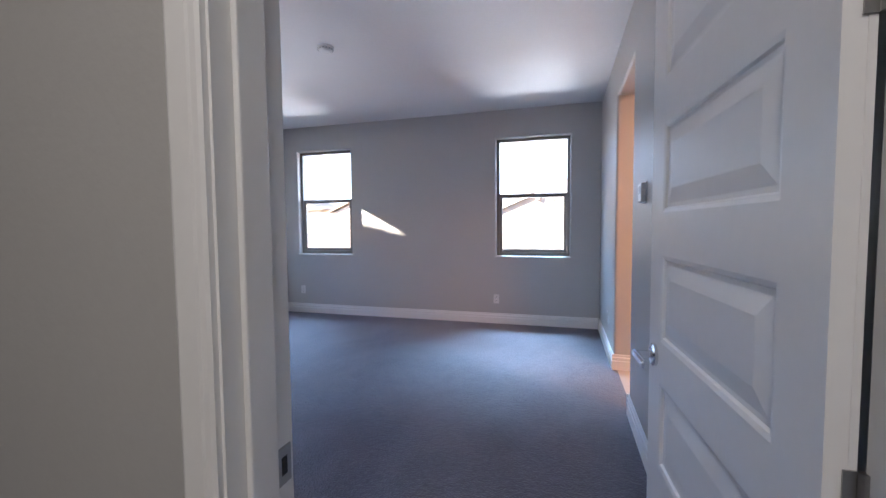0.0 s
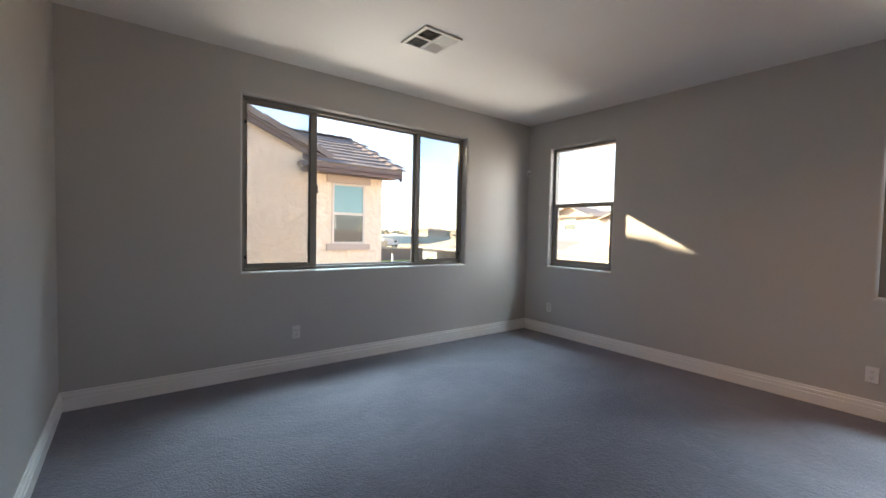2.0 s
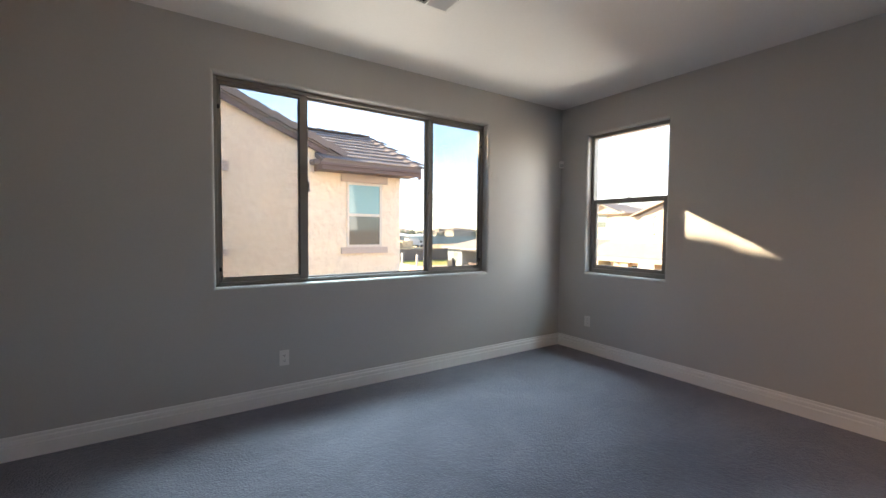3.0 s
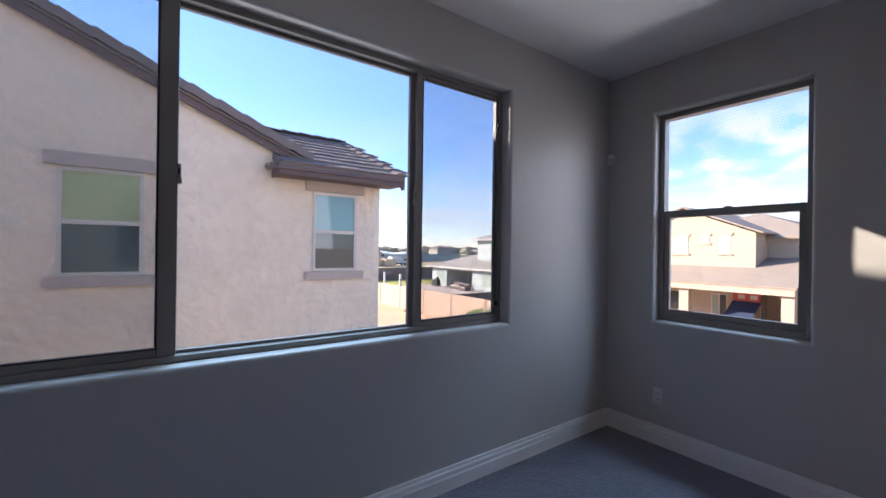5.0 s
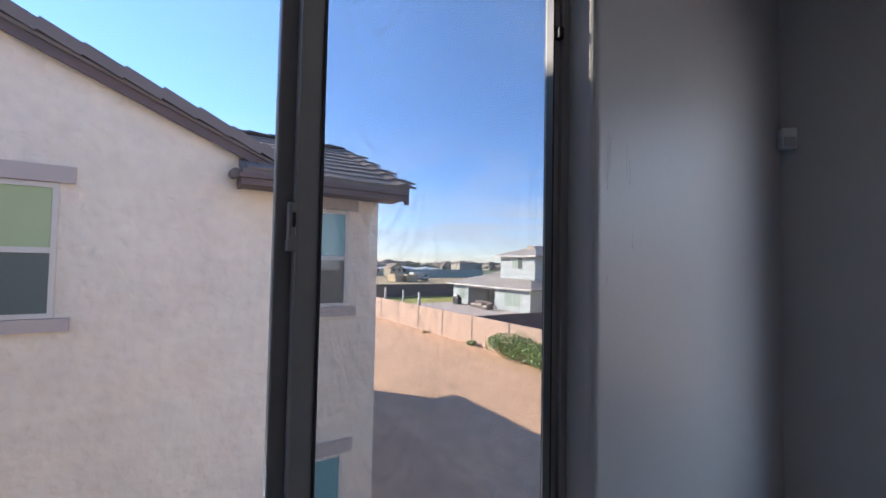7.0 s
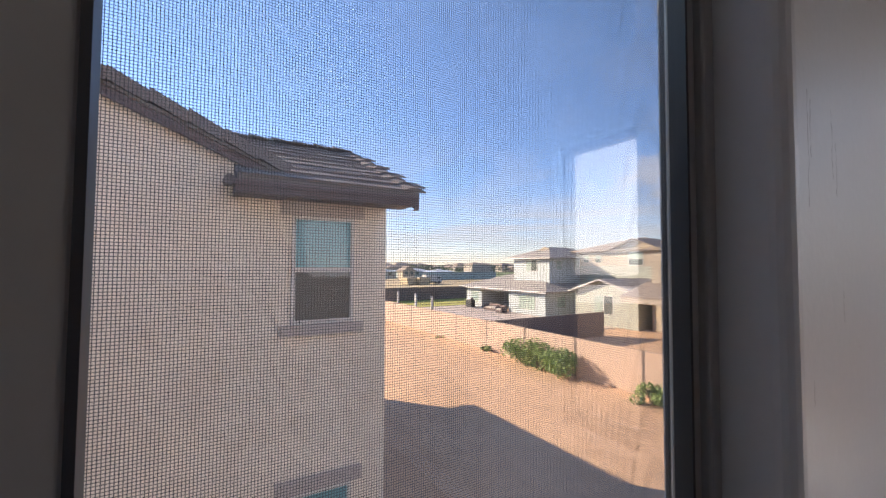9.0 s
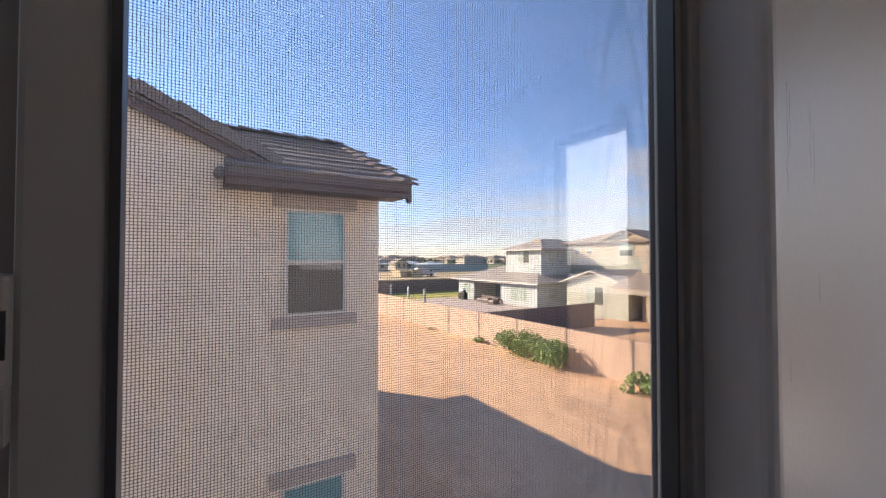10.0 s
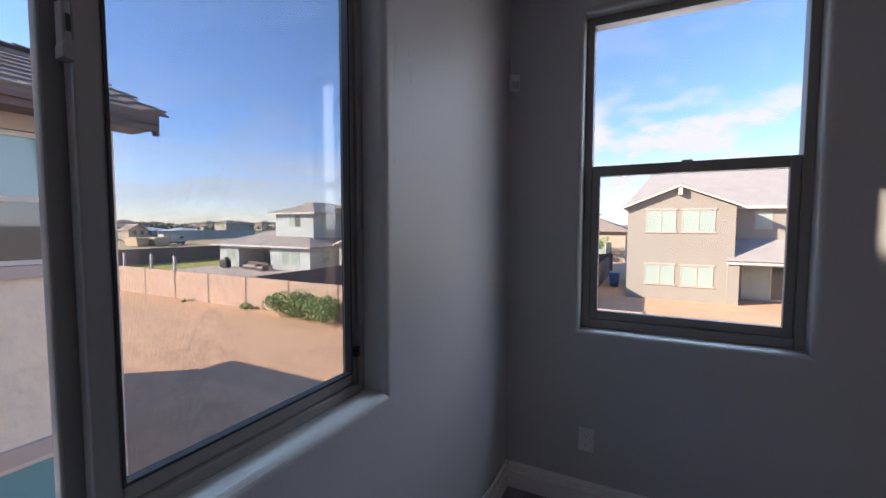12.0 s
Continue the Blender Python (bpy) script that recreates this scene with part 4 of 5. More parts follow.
# cream house to the north-west
CY = 33.0
cream = thing("house", (-15, CY + 5, GROUND), "cream stucco two-storey house with tan tile roof and patio", "house")
bm = bmesh.new()
prism(bm, [(-23.5, GROUND), (-12.0, GROUND), (-12.0, 2.75), (-16.5, 4.55), (-21, 2.75), (-23.5, 2.75)], "y", CY + 2.2, CY + 12)
box(bm, -12.0, -8.7, CY + 4.5, CY + 17, GROUND, 2.5)
part("wall", bm, M_STUCCO_WHITE, cream)
bm = bmesh.new()
for k in (-1, 1):
    roof_slab(bm, [(-16.5, CY + 1.8, 4.80), (-16.5, CY + 12, 4.80), (-16.5 + k * 5.0, CY + 12, 2.80), (-16.5 + k * 5.0, CY + 1.8, 2.80)], 0.12)
part("roof", bm, M_ROOF_FAR, cream)
bm = bmesh.new()
hip_roof(bm, -20, -8.2, CY + 4.0, CY + 17.5, 2.55, 2.1)
part("roof", bm, M_ROOF_FAR, cream)
bm = bmesh.new()
roof_slab(bm, [(-24, CY - 1.2, -0.55), (-9.05, CY - 1.2, -0.55), (-8.75, CY + 4.5, 1.08), (-24, CY + 4.5, 1.08)], 0.12)
part("porch_roof", bm, M_ROOF_FAR, cream)
bm = bmesh.new()
box(bm, -24, -9.15, CY - 1.16, CY - 0.96, -1.05, -0.66)
part("porch_beam", bm, M_STUCCO_WHITE, cream)
for x in (-9.8, -15.4, -20.4):
    bx("porch_pillar", M_STUCCO_WHITE, cream, x, x + 0.6, CY - 0.95, CY - 0.4, GROUND, -0.68)
bm = bmesh.new()
prism(bm, [(CY + 1.6, GROUND), (CY + 4.5, GROUND), (CY + 4.5, 0.92), (CY + 1.6, 0.08)], "x", -9.6, -9.25)
part("patio_side_wall", bm, M_STUCCO_WHITE, cream)
for x0, x1, z0, z1 in ((-14.15, -13.45, 1.35, 2.6), (-17.2, -16.2, 1.3, 2.6), (-20.6, -19.6, 1.3, 2.6)):
    house_window(cream, "y", CY + 2.2, -1, x0, x1, z0, z1, "h", M_STUCCO_WHITE, 1.0)
house_window(cream, "y", CY + 2.2, -1, -15.3, -14.8, 2.1, 2.6, "h", M_STUCCO_WHITE, 1.0)
for x0, x1 in ((-22.4, -20.8), (-18.8, -16.4), (-14.6, -13.6)):
    house_window(cream, "y", CY + 2.2, -1, x0, x1, -3.0, -1.5, "v", None, 0.0)
for y0 in (38.6, 40.1):
    house_window(cream, "x", -8.7, 1, y0, y0 + 0.6, 0.9, 2.2, "h", M_STUCCO_WHITE, 0.5)
for y0 in (38.2, 41.0):
    house_window(cream, "x", -8.7, 1, y0, y0 + 0.5, -2.4, -1.2, "h", M_STUCCO_WHITE, 0.5)

# grey-blue house to the far north-west
BY = 34.0
M_ROOF_PALE = material("pale_grey_tan_roof_tile", (0.33, 0.30, 0.268), 0.85, grain=6, vary=0.1, bump=0.4)
blue = thing("house", (-41, BY + 6, GROUND), "grey-blue stucco two-storey house with tan tile roof and patio", "house")
bm = bmesh.new()
box(bm, -48.2, -44.9, BY, BY + 11, GROUND, -0.95)
box(bm, -39.8, -34.1, BY, BY + 11, GROUND, -0.95)
box(bm, -44.9, -39.8, BY + 3.4, BY + 11, GROUND, -0.95)
box(bm, -44.9, -39.8, BY, BY + 0.3, -1.25, -0.95)
box(bm, -41.4, -35.7, BY + 2.2, BY + 11, -0.6, 2.6)
part("wall", bm, M_STUCCO_BLUE, blue)
bm = bmesh.new()
hip_roof(bm, -49, -33.4, BY - 0.6, BY + 11.6, -0.9, 2.0)
part("roof", bm, M_ROOF_PALE, blue)
bm = bmesh.new()
hip_roof(bm, -42.2, -35.0, BY + 1.6, BY + 11.6, 2.65, 1.3)
part("roof", bm, M_ROOF_PALE, blue)
bx("fascia", M_WHITE_TRIM, blue, -49.0, -33.4, BY - 0.66, BY - 0.6, -1.06, -0.88)
bx("fascia", M_WHITE_TRIM, blue, -42.2, -35.0, BY + 1.54, BY + 1.6, 2.5, 2.66)
bx("patio_beam", M_WHITE_TRIM, blue, -45.0, -39.7, BY - 0.08, BY - 0.005, -1.3, -1.05)
house_window(blue, "y", BY, -1, -47.0, -45.5, -2.8, -1.5, "v", None, 1.0, M_WHITE_TRIM)
house_window(blue, "y", BY, -1, -38.1, -35.5, -2.95, -1.45, "v", None, 1.0, M_WHITE_TRIM)
house_window(blue, "y", BY + 2.2, -1, -39.35, -37.55, 1.1, 2.4, "v", None, 0.0, M_WHITE_TRIM)
house_window(blue, "y", BY + 3.4, -1, -44.2, -40.4, GROUND + 0.1, -1.2, "v", None, 0.0, M_GASKET)
house_window(blue, "x", -34.1, 1, BY + 1.6, BY + 2.9, -2.6, -1.4, "h", None, 1.0, M_WHITE_TRIM)
for y0 in (BY + 3.2, BY + 6.0):
    house_window(blue, "x", -35.7, 1, y0, y0 + 0.9, 1.3, 2.3, "h", None, 1.0, M_WHITE_TRIM)
# reversed gablet over the upper storey
bm = bmesh.new()
prism(bm, [(-41.0, 2.75), (-35.9, 2.75), (-38.2, 3.95)], "y", BY + 4.0, BY + 4.1)
part("gablet", bm, M_STUCCO_WHITE, blue)

# grey-green house beside it
green = thing("house", (-30, BY + 6, GROUND), "pale grey-green stucco two-storey house with gabled wing", "house")
M_STUCCO_GREEN = material("grey_green_stucco", (0.37, 0.39, 0.33), 0.9, grain=9, vary=0.05, bump=0.5, bump_scale=14, distance=0.01)
bm = bmesh.new()
prism(bm, [(-30.6, GROUND), (-24.2, GROUND), (-24.2, -0.5), (-27.6, 0.45), (-30.6, -0.5)], "y", BY + 0.4, BY + 9)
box(bm, -36.0, -26.2, BY + 7.0, BY + 16, GROUND, 1.7)
part("wall", bm, M_STUCCO_GREEN, green)
bm = bmesh.new()
box(bm, -36.0, -26.2, BY + 7.02, BY + 16, 1.7, 3.4)
prism(bm, [(-31.4, 3.4), (-26.2, 3.4), (-28.8, 4.4)], "y", BY + 7.02, BY + 15)
part("upper_wall", bm, M_STUCCO_WHITE, green, "cream upper wall")
bm = bmesh.new()
for x0, x1 in ((-31.0, -27.6), (-23.8, -27.6)):
    roof_slab(bm, [(x0, BY - 0.1, -0.52), (-27.6, BY - 0.1, 0.62), (-27.6, BY + 9, 0.62), (x0, BY + 9, -0.52)], 0.12)
part("wing_roof", bm, M_ROOF_GREY, green)
bm = bmesh.new()
hip_roof(bm, -36.6, -25.6, BY + 6.5, BY + 16.5, 3.4, 1.5)
for x0 in (-31.8, -25.8):
    roof_slab(bm, [(x0, BY + 6.4, 3.35), (-28.8, BY + 6.4, 4.55), (-28.8, BY + 12, 4.55), (x0, BY + 12, 3.35)], 0.12)
part("roof", bm, M_ROOF_FAR, green)
bm = bmesh.new()
for x0 in (-31.0, -24.2):
    prism(bm, [(x0, -0.66), (-27.6, 0.48), (-27.6, 0.60), (x0, -0.54)], "y", BY - 0.16, BY - 0.1)
part("wing_trim", bm, M_WHITE_TRIM, green)
house_window(green, "y", BY + 0.4, -1, -28.5, -26.5, -2.5, -0.85, "v", None, 0.0, M_WHITE_TRIM)
house_window(green, "y", BY + 7.0, -1, -29.6, -28.0, 1.8, 3.2, "h", None, 0.0, M_WHITE_TRIM)
house_window(green, "y", BY + 7.0, -1, -33.6, -32.8, 2.1, 2.9, "h", None, 0.0, M_WHITE_TRIM)
house_window(green, "y", BY + 7.0, -1, -35.2, -34.4, 2.1, 2.9, "h", None, 0.0, M_WHITE_TRIM)


# ---- fences ----
def block_fence(axis, d, u0, u1, z0, z1, mat, step, label):
    """A rendered block fence with panels between slightly proud, darker posts."""
    bm0 = thing("fence", ((u0 + u1) / 2, d, z0) if axis == "y" else (d, (u0 + u1) / 2, z0), label, "fence")
    n = max(1, round((u1 - u0) / step))
    w = (u1 - u0) / n
    for i in range(n):
        a, b = u0 + i * w + 0.06, u0 + (i + 1) * w - 0.06
        bm = bmesh.new()
        if axis == "y":
            box(bm, a, b, d - 0.06, d + 0.06, z0, z1 + random.uniform(-0.015, 0.015))
        else:
            box(bm, d - 0.06, d + 0.06, a, b, z0, z1 + random.uniform(-0.015, 0.015))
        part("panel", bm, mat, bm0)
    for i in range(n + 1):
        c = u0 + i * w
        bm = bmesh.new()
        if axis == "y":
            box(bm, c - 0.06, c + 0.06, d - 0.07, d + 0.07, z0, z1 + 0.02)
        else:
            box(bm, d - 0.07, d + 0.07, c - 0.06, c + 0.06, z0, z1 + 0.02)
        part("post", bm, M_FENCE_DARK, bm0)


FT = GROUND + 1.8
block_fence("y", 19.3, -59.18, -3.5, GROUND, FT, M_FENCE, 3.48, "tan block fence with darker posts")
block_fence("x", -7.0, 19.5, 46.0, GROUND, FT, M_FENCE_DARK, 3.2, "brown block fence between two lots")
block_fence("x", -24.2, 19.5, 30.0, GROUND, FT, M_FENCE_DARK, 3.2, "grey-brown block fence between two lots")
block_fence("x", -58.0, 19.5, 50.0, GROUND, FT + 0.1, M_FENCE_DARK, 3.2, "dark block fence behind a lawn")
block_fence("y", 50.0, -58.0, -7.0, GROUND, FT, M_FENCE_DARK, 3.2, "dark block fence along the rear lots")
b = bmesh.new()
box(b, -57.8, -48.5, 19.6, 49.8, GROUND, GROUND + 0.05)
tagged(finish("lawn", b, M_GRASS), "yellow-green lawn", "lawn", kind="structure")
b = bmesh.new()
box(b, -48.5, -26, 26.0, 33.9, GROUND, GROUND + 0.06)
tagged(finish("patio_slab", b, M_TRIM_TAN), "grey-brown patio paving", "patio", kind="structure")
for x, y in ((-45.0, 20.6), (-41.5, 21.0), (-38.0, 21.2), (-34.6, 21.0)):
    st = bx("stake", M_WHITE_TRIM, None, x, x + 0.16, y, y + 0.16, GROUND, FT + 0.75)
    tagged(st, "pale upright stake behind the fence", "stake", "yard stakes")


# ---- plants ----
def leaf_clump(bm, centre, radius, count, size, flat=0.8):
    for _ in range(count):
        v = Vector((random.gauss(0, 1), random.gauss(0, 1), random.gauss(0, 1))).normalized() * radius * random.uniform(0.55, 1.05)
        p = Vector(centre) + Vector((v.x, v.y, v.z * flat))
        q = Euler((random.uniform(0, 6.3), random.uniform(0, 6.3), random.uniform(0, 6.3))).to_matrix()
        s = size * random.uniform(0.6, 1.3)
        vs = [bm.verts.new(p + q @ Vector(c) * s) for c in ((-0.5, 0, 0), (0, -0.28, 0.08), (0.5, 0, 0), (0, 0.28, 0.08))]
        bm.faces.new(vs)


def bush(at, wide, tall, clumps, leaves, size, label):
    t = thing("bush", at, label, "bush")
    bm = bmesh.new()
    for _ in range(5):
        cyl(bm, at, (at[0] + random.uniform(-wide, wide) * 0.25, at[1] + random.uniform(-0.3, 0.3), at[2] + tall * 0.6), 0.03, 0.012, 6)
    part("stems", bm, M_FASCIA, t)
    bm = bmesh.new()
    for i in range(clumps):
        x = at[0] + random.uniform(-0.5, 0.5) * wide
        h = tall * random.uniform(0.25, 0.85) * (1 - 0.35 * abs(x - at[0]) / wide)
        leaf_clump(bm, (x, at[1] + random.uniform(-0.45, 0.35), at[2] + h * 0.8), tall * random.uniform(0.2, 0.34), leaves, size)
    part("foliage", bm, M_LEAF, t)
    return t


bush((-18.9, 18.5, GROUND), 4.2, 1.75, 44, 120, 0.13, "dense green leafy bush against the fence")
bush((-13.1, 18.6, GROUND), 1.4, 1.0, 10, 80, 0.15, "green leafy bush against the fence")
bush((-24.2, 18.95, GROUND), 0.8, 0.6, 5, 60, 0.12, "small green weed clump by the fence")
bush((-29.5, 18.9, GROUND), 1.0, 0.2, 4, 40, 0.1, "low dry weed clump by the fence")

# ---- yard things ----
M_BLUE = material("dark_blue_fabric", (0.03, 0.045, 0.10), 0.7, grain=20, vary=0.1, bump=0.1)
M_RED = material("red_plastic", (0.45, 0.06, 0.04), 0.4, vary=0.05, bump=0)
M_METAL = material("grey_steel", (0.25, 0.25, 0.26), 0.5, 0.7, vary=0.05, bump=0)
M_CUSHION = material("pale_cushion", (0.5, 0.46, 0.40), 0.9, grain=30, vary=0.05, bump=0.2)
M_BIN = material("blue_bin_plastic", (0.03, 0.08, 0.20), 0.5, vary=0.05, bump=0)

t = thing("basketball_hoop", (-17.6, 31.0, GROUND), "white backboard hoop on a dark pole", "basketball hoop")
bm = bmesh.new()
cyl(bm, (-17.6, 31.0, GROUND), (-17.6, 31.0, GROUND + 2.6), 0.06, seg=10)
box(bm, -17.9, -17.3, 30.6, 31.3, GROUND, GROUND + 0.18, 0.04)
part("pole", bm, M_METAL, t)
bm = bmesh.new()
box(bm, -18.2, -17.0, 30.86, 30.9, GROUND + 1.9, GROUND + 2.75, 0.01)
part("backboard", bm, M_WHITE_TRIM, t)
bm = bmesh.new()
for k in range(16):
    a0, a1 = k * math.tau / 16, (k + 1) * math.tau / 16
    cyl(bm, (-17.6 + 0.22 * math.cos(a0), 30.6 + 0.22 * math.sin(a0), GROUND + 2.1), (-17.6 + 0.22 * math.cos(a1), 30.6 + 0.22 * math.sin(a1), GROUND + 2.1), 0.012, seg=6)
part("rim", bm, M_RED, t, "red hoop rim")

t = thing("arcade_game", (-12.4, 34.2, GROUND), "dark blue sloping ball-toss game on a patio", "arcade game")
bm = bmesh.new()
prism(bm, [(33.4, GROUND + 0.7), (35.0, GROUND + 1.6), (35.0, GROUND + 1.65), (33.4, GROUND + 0.76)], "x", -13.2, -11.6)
part("ramp", bm, M_BLUE, t)
for x in (-13.2, -11.65):
    for y, h in ((33.4, 0.72), (35.0, 2.2)):
        bm = bmesh.new()
        box(bm, x, x + 0.05, y, y + 0.05, GROUND, GROUND + h)
        part("leg", bm, M_METAL, t)
bm = bmesh.new()
box(bm, -13.2, -11.6, 35.0, 35.08, GROUND + 1.62, GROUND + 2.2, 0.01)
part("board", bm, M_RED, t, "red score board")
for x in (-12.9, -12.2):
    bm = bmesh.new()
    box(bm, x, x + 0.4, 34.985, 34.999, GROUND + 1.8, GROUND + 2.08)
    part("panel", bm, M_WHITE_TRIM, t, "pale score panel")


def sofa(at, wide, label):
    x, y, z = at
    t = thing("patio_sofa", at, label, "sofa")
    bx("base", M_FASCIA, t, x - wide / 2, x + wide / 2, y - 0.4, y + 0.4, z + 0.08, z + 0.3, 0.02)
    bx("backrest", M_FASCIA, t, x - wide / 2, x + wide / 2, y + 0.28, y + 0.42, z + 0.3, z + 0.8, 0.02)
    n = max(1, round(wide / 0.7))
    for k in range(n):
        a = x - wide / 2 + 0.1 + k * (wide - 0.2) / n
        bx("cushion", M_CUSHION, t, a, a + (wide - 0.2) / n - 0.02, y - 0.38, y + 0.27, z + 0.3, z + 0.46, 0.05, "pale seat cushion")
    for k in (-1, 1):
        bx("arm", M_FASCIA, t, x + k * wide / 2 - 0.06, x + k * wide / 2 + 0.06, y - 0.4, y + 0.42, z + 0.08, z + 0.6, 0.02)
        bx("leg", M_METAL, t, x + k * (wide / 2 - 0.1) - 0.03, x + k * (wide / 2 - 0.1) + 0.03, y - 0.35, y + 0.35, z, z + 0.09)


sofa((-41.4, 33.0, GROUND + 0.06), 2.2, "dark patio sofa with pale cushions")
sofa((-39.2, 32.4, GROUND + 0.06), 1.0, "dark patio armchair with a pale cushion")
t = thing("grill", (-45.6, 32.8, GROUND + 0.06), "dark covered barbecue grill on a patio", "grill")
bx("body", M_GASKET, t, -46.2, -45.0, 32.5, 33.1, GROUND + 0.15, GROUND + 0.95, 0.05)
bx("lid", M_METAL, t, -46.0, -45.2, 32.52, 33.08, GROUND + 0.95, GROUND + 1.25, 0.12)
for x in (-46.1, -45.2):
    bx("leg", M_METAL, t, x, x + 0.1, 32.55, 33.05, GROUND + 0.06, GROUND + 0.16)

t = thing("trash_bin", (-5.9, 38.4, GROUND), "blue wheeled trash bin beside a house", "trash bin")
bm = bmesh.new()
prism(bm, [(-6.2, GROUND + 0.08), (-5.6, GROUND + 0.08), (-5.52, GROUND + 1.0), (-6.28, GROUND + 1.0)], "y", 38.1, 38.7)
part("body", bm, M_BIN, t)
bx("lid", M_BIN, t, -6.32, -5.48, 38.05, 38.75, GROUND + 1.0, GROUND + 1.08, 0.03)
for k in (-6.1, -5.7):
    bm = bmesh.new()
    cyl(bm, (k - 0.03, 38.68, GROUND + 0.12), (k + 0.03, 38.68, GROUND + 0.12), 0.12, seg=14)
    part("wheel", bm, M_GASKET, t)


def tree(at, tall, spread, label):
    t = thing("tree", at, label, "tree")
    x, y, z = at
    bm = bmesh.new()
    cyl(bm, (x, y, z), (x + 0.1, y, z + tall * 0.45), 0.11, 0.07, 8)
    tips = []
    for k in range(6):
        a = k * math.tau / 6 + random.uniform(-0.4, 0.4)
        tip = (x + math.cos(a) * spread * 0.6, y + math.sin(a) * spread * 0.6, z + tall * random.uniform(0.62, 0.85))
        cyl(bm, (x + 0.1, y, z + tall * 0.42), tip, 0.05, 0.015, 6)
        tips.append(tip)
    part("trunk", bm, M_FASCIA, t)
    bm = bmesh.new()
    for tip in tips * 2:
        leaf_clump(bm, [c + random.uniform(-0.4, 0.4) for c in tip], spread * random.uniform(0.28, 0.42), 120, 0.2)
    part("crown", bm, M_LEAF, t)


tree((-9.6, 56.0, GROUND), 3.4, 1.5, "small yellow-green garden tree")
tree((-10.9, 58.5, GROUND), 4.0, 1.7, "small dark green garden tree")
far = thing("house", (-12, 66, GROUND), "pale stucco house with terracotta tile roof", "house")
bx("wall", M_STUCCO_WHITE, far, -19, -6.4, 62, 74, GROUND, 0.6)
bm = bmesh.new()
hip_roof(bm, -19.7, -5.8, 61.3, 74.7, 0.6, 2.6)
part("roof", bm, M_ROOF_FAR, far)
house_window(far, "y", 62, -1, -9.6, -8.0, -2.6, -0.9, "v", None, 0.0)

# ---- distance ----
M_FAR = material("far_stucco", (0.45, 0.40, 0.35), 0.9, grain=0.5, vary=0.1, bump=0, per_object=0.6)
# foliage colour lightened to paint in the distance haze
M_FARTREE = material("hazed_far_tree_foliage", (0.16, 0.19, 0.14), 0.9, grain=0.3, vary=0.2, bump=0)
rng = random.Random(5)
for i in range(150):
    a = radians(rng.uniform(-28, 80) if i < 70 else rng.uniform(46, 72))
    r = rng.uniform(330, 760)
    x, y = -3 - math.sin(a) * r, 3 + math.cos(a) * r
    if y < 62 and x > -70:
        continue
    w, d = rng.uniform(9, 15), rng.uniform(9, 14)
    h = rng.choice((2.9, 2.9, 5.6))
    t = thing("house", (x, y, GROUND), "distant stucco house with tile roof", "house", "distant houses")
    bx("wall", M_FAR, t, x - w / 2, x + w / 2, y - d / 2, y + d / 2, GROUND, GROUND + h)
    bm = bmesh.new()
    hip_roof(bm, x - w / 2 - 0.5, x + w / 2 + 0.5, y - d / 2 - 0.5, y + d / 2 + 0.5, GROUND + h, rng.uniform(1.6, 2.4))
    part("roof", bm, M_ROOF_FAR, t)
    for k in (-1, 1):
        bx("window", M_PANE, t, x + k * w / 4 - 0.8, x + k * w / 4 + 0.8, y - d / 2 - 0.03, y - d / 2 + 0.05, GROUND + h - 1.9, GROUND + h - 0.7)
bm = bmesh.new()
for i in range(620):
    a = radians(rng.uniform(-35, 90) if i < 260 else rng.uniform(44, 74))
    r = rng.uniform(330, 700)
    x, y = -3 - math.sin(a) * r, 3 + math.cos(a) * r
    s = rng.uniform(1.6, 3.4)
    leaf_clump(bm, (x, y, GROUND + s * 0.9), s, 26, s * 0.8)
tagged(finish("distant_trees", bm, M_FARTREE), "far belt of dark trees", "trees", kind="stuff")


# ---- yard and fields beyond the rear fence ----
M_FIELD = material("dry_tan_field", (0.42, 0.33, 0.19), 0.95, grain=0.4, vary=0.15, bump=0.3, blotch=0.05)
M_CROP = material("green_field", (0.13, 0.17, 0.075), 0.95, grain=0.4, vary=0.15, bump=0.3, blotch=0.05)
M_NET = material("grey_green_fence_panel", (0.33, 0.40, 0.38), 0.8, vary=0.06, bump=0, per_object=0.3)
M_CRATE = material("tan_painted_steel", (0.50, 0.40, 0.26), 0.7, grain=1, vary=0.1, bump=0.1)
# roof colour is paled too, with the haze mixed into it
M_BLUEROOF = material("hazed_blue_grey_metal_roof", (0.48, 0.53, 0.56), 0.6, grain=1, vary=0.06, bump=0)
for name, mat, x0, x1, y0, y1, lab in (("field_dry", M_FIELD, -150, -58.6, 20, 240, "dry tan field"),
                                       ("field_green", M_CROP, -330, -150, 20, 420, "green farm field")):
    b = bmesh.new()
    box(b, x0, x1, y0, y1, GROUND - 0.1, GROUND + 0.04)
    tagged(finish(name, b, mat), lab, "field", kind="structure")
t = thing("shed", (-138.2, 69.0, GROUND), "small white gabled shed in a field", "shed")
bm = bmesh.new()
prism(bm, [(66.6, GROUND), (71.4, GROUND), (71.4, -0.4), (69.0, 1.0), (66.6, -0.4)], "x", -141, -136)
part("wall", bm, M_STUCCO_WHITE, t)
for y0, y1, za, zb in ((66.2, 69.0, -0.55, 1.15), (71.8, 69.0, -0.55, 1.15)):
    bm = bmesh.new()
    prism(bm, [(y0, za), (y1, zb), (y1, zb + 0.2), (y0, za + 0.2)], "x", -141.4, -135.6)
    part("roof", bm, M_ROOF_FAR, t)
for yc in (68.0, 70.0):
    bx("window", M_PANE, t, -136.02, -135.95, yc - 0.5, yc + 0.5, -1.6, -0.5)
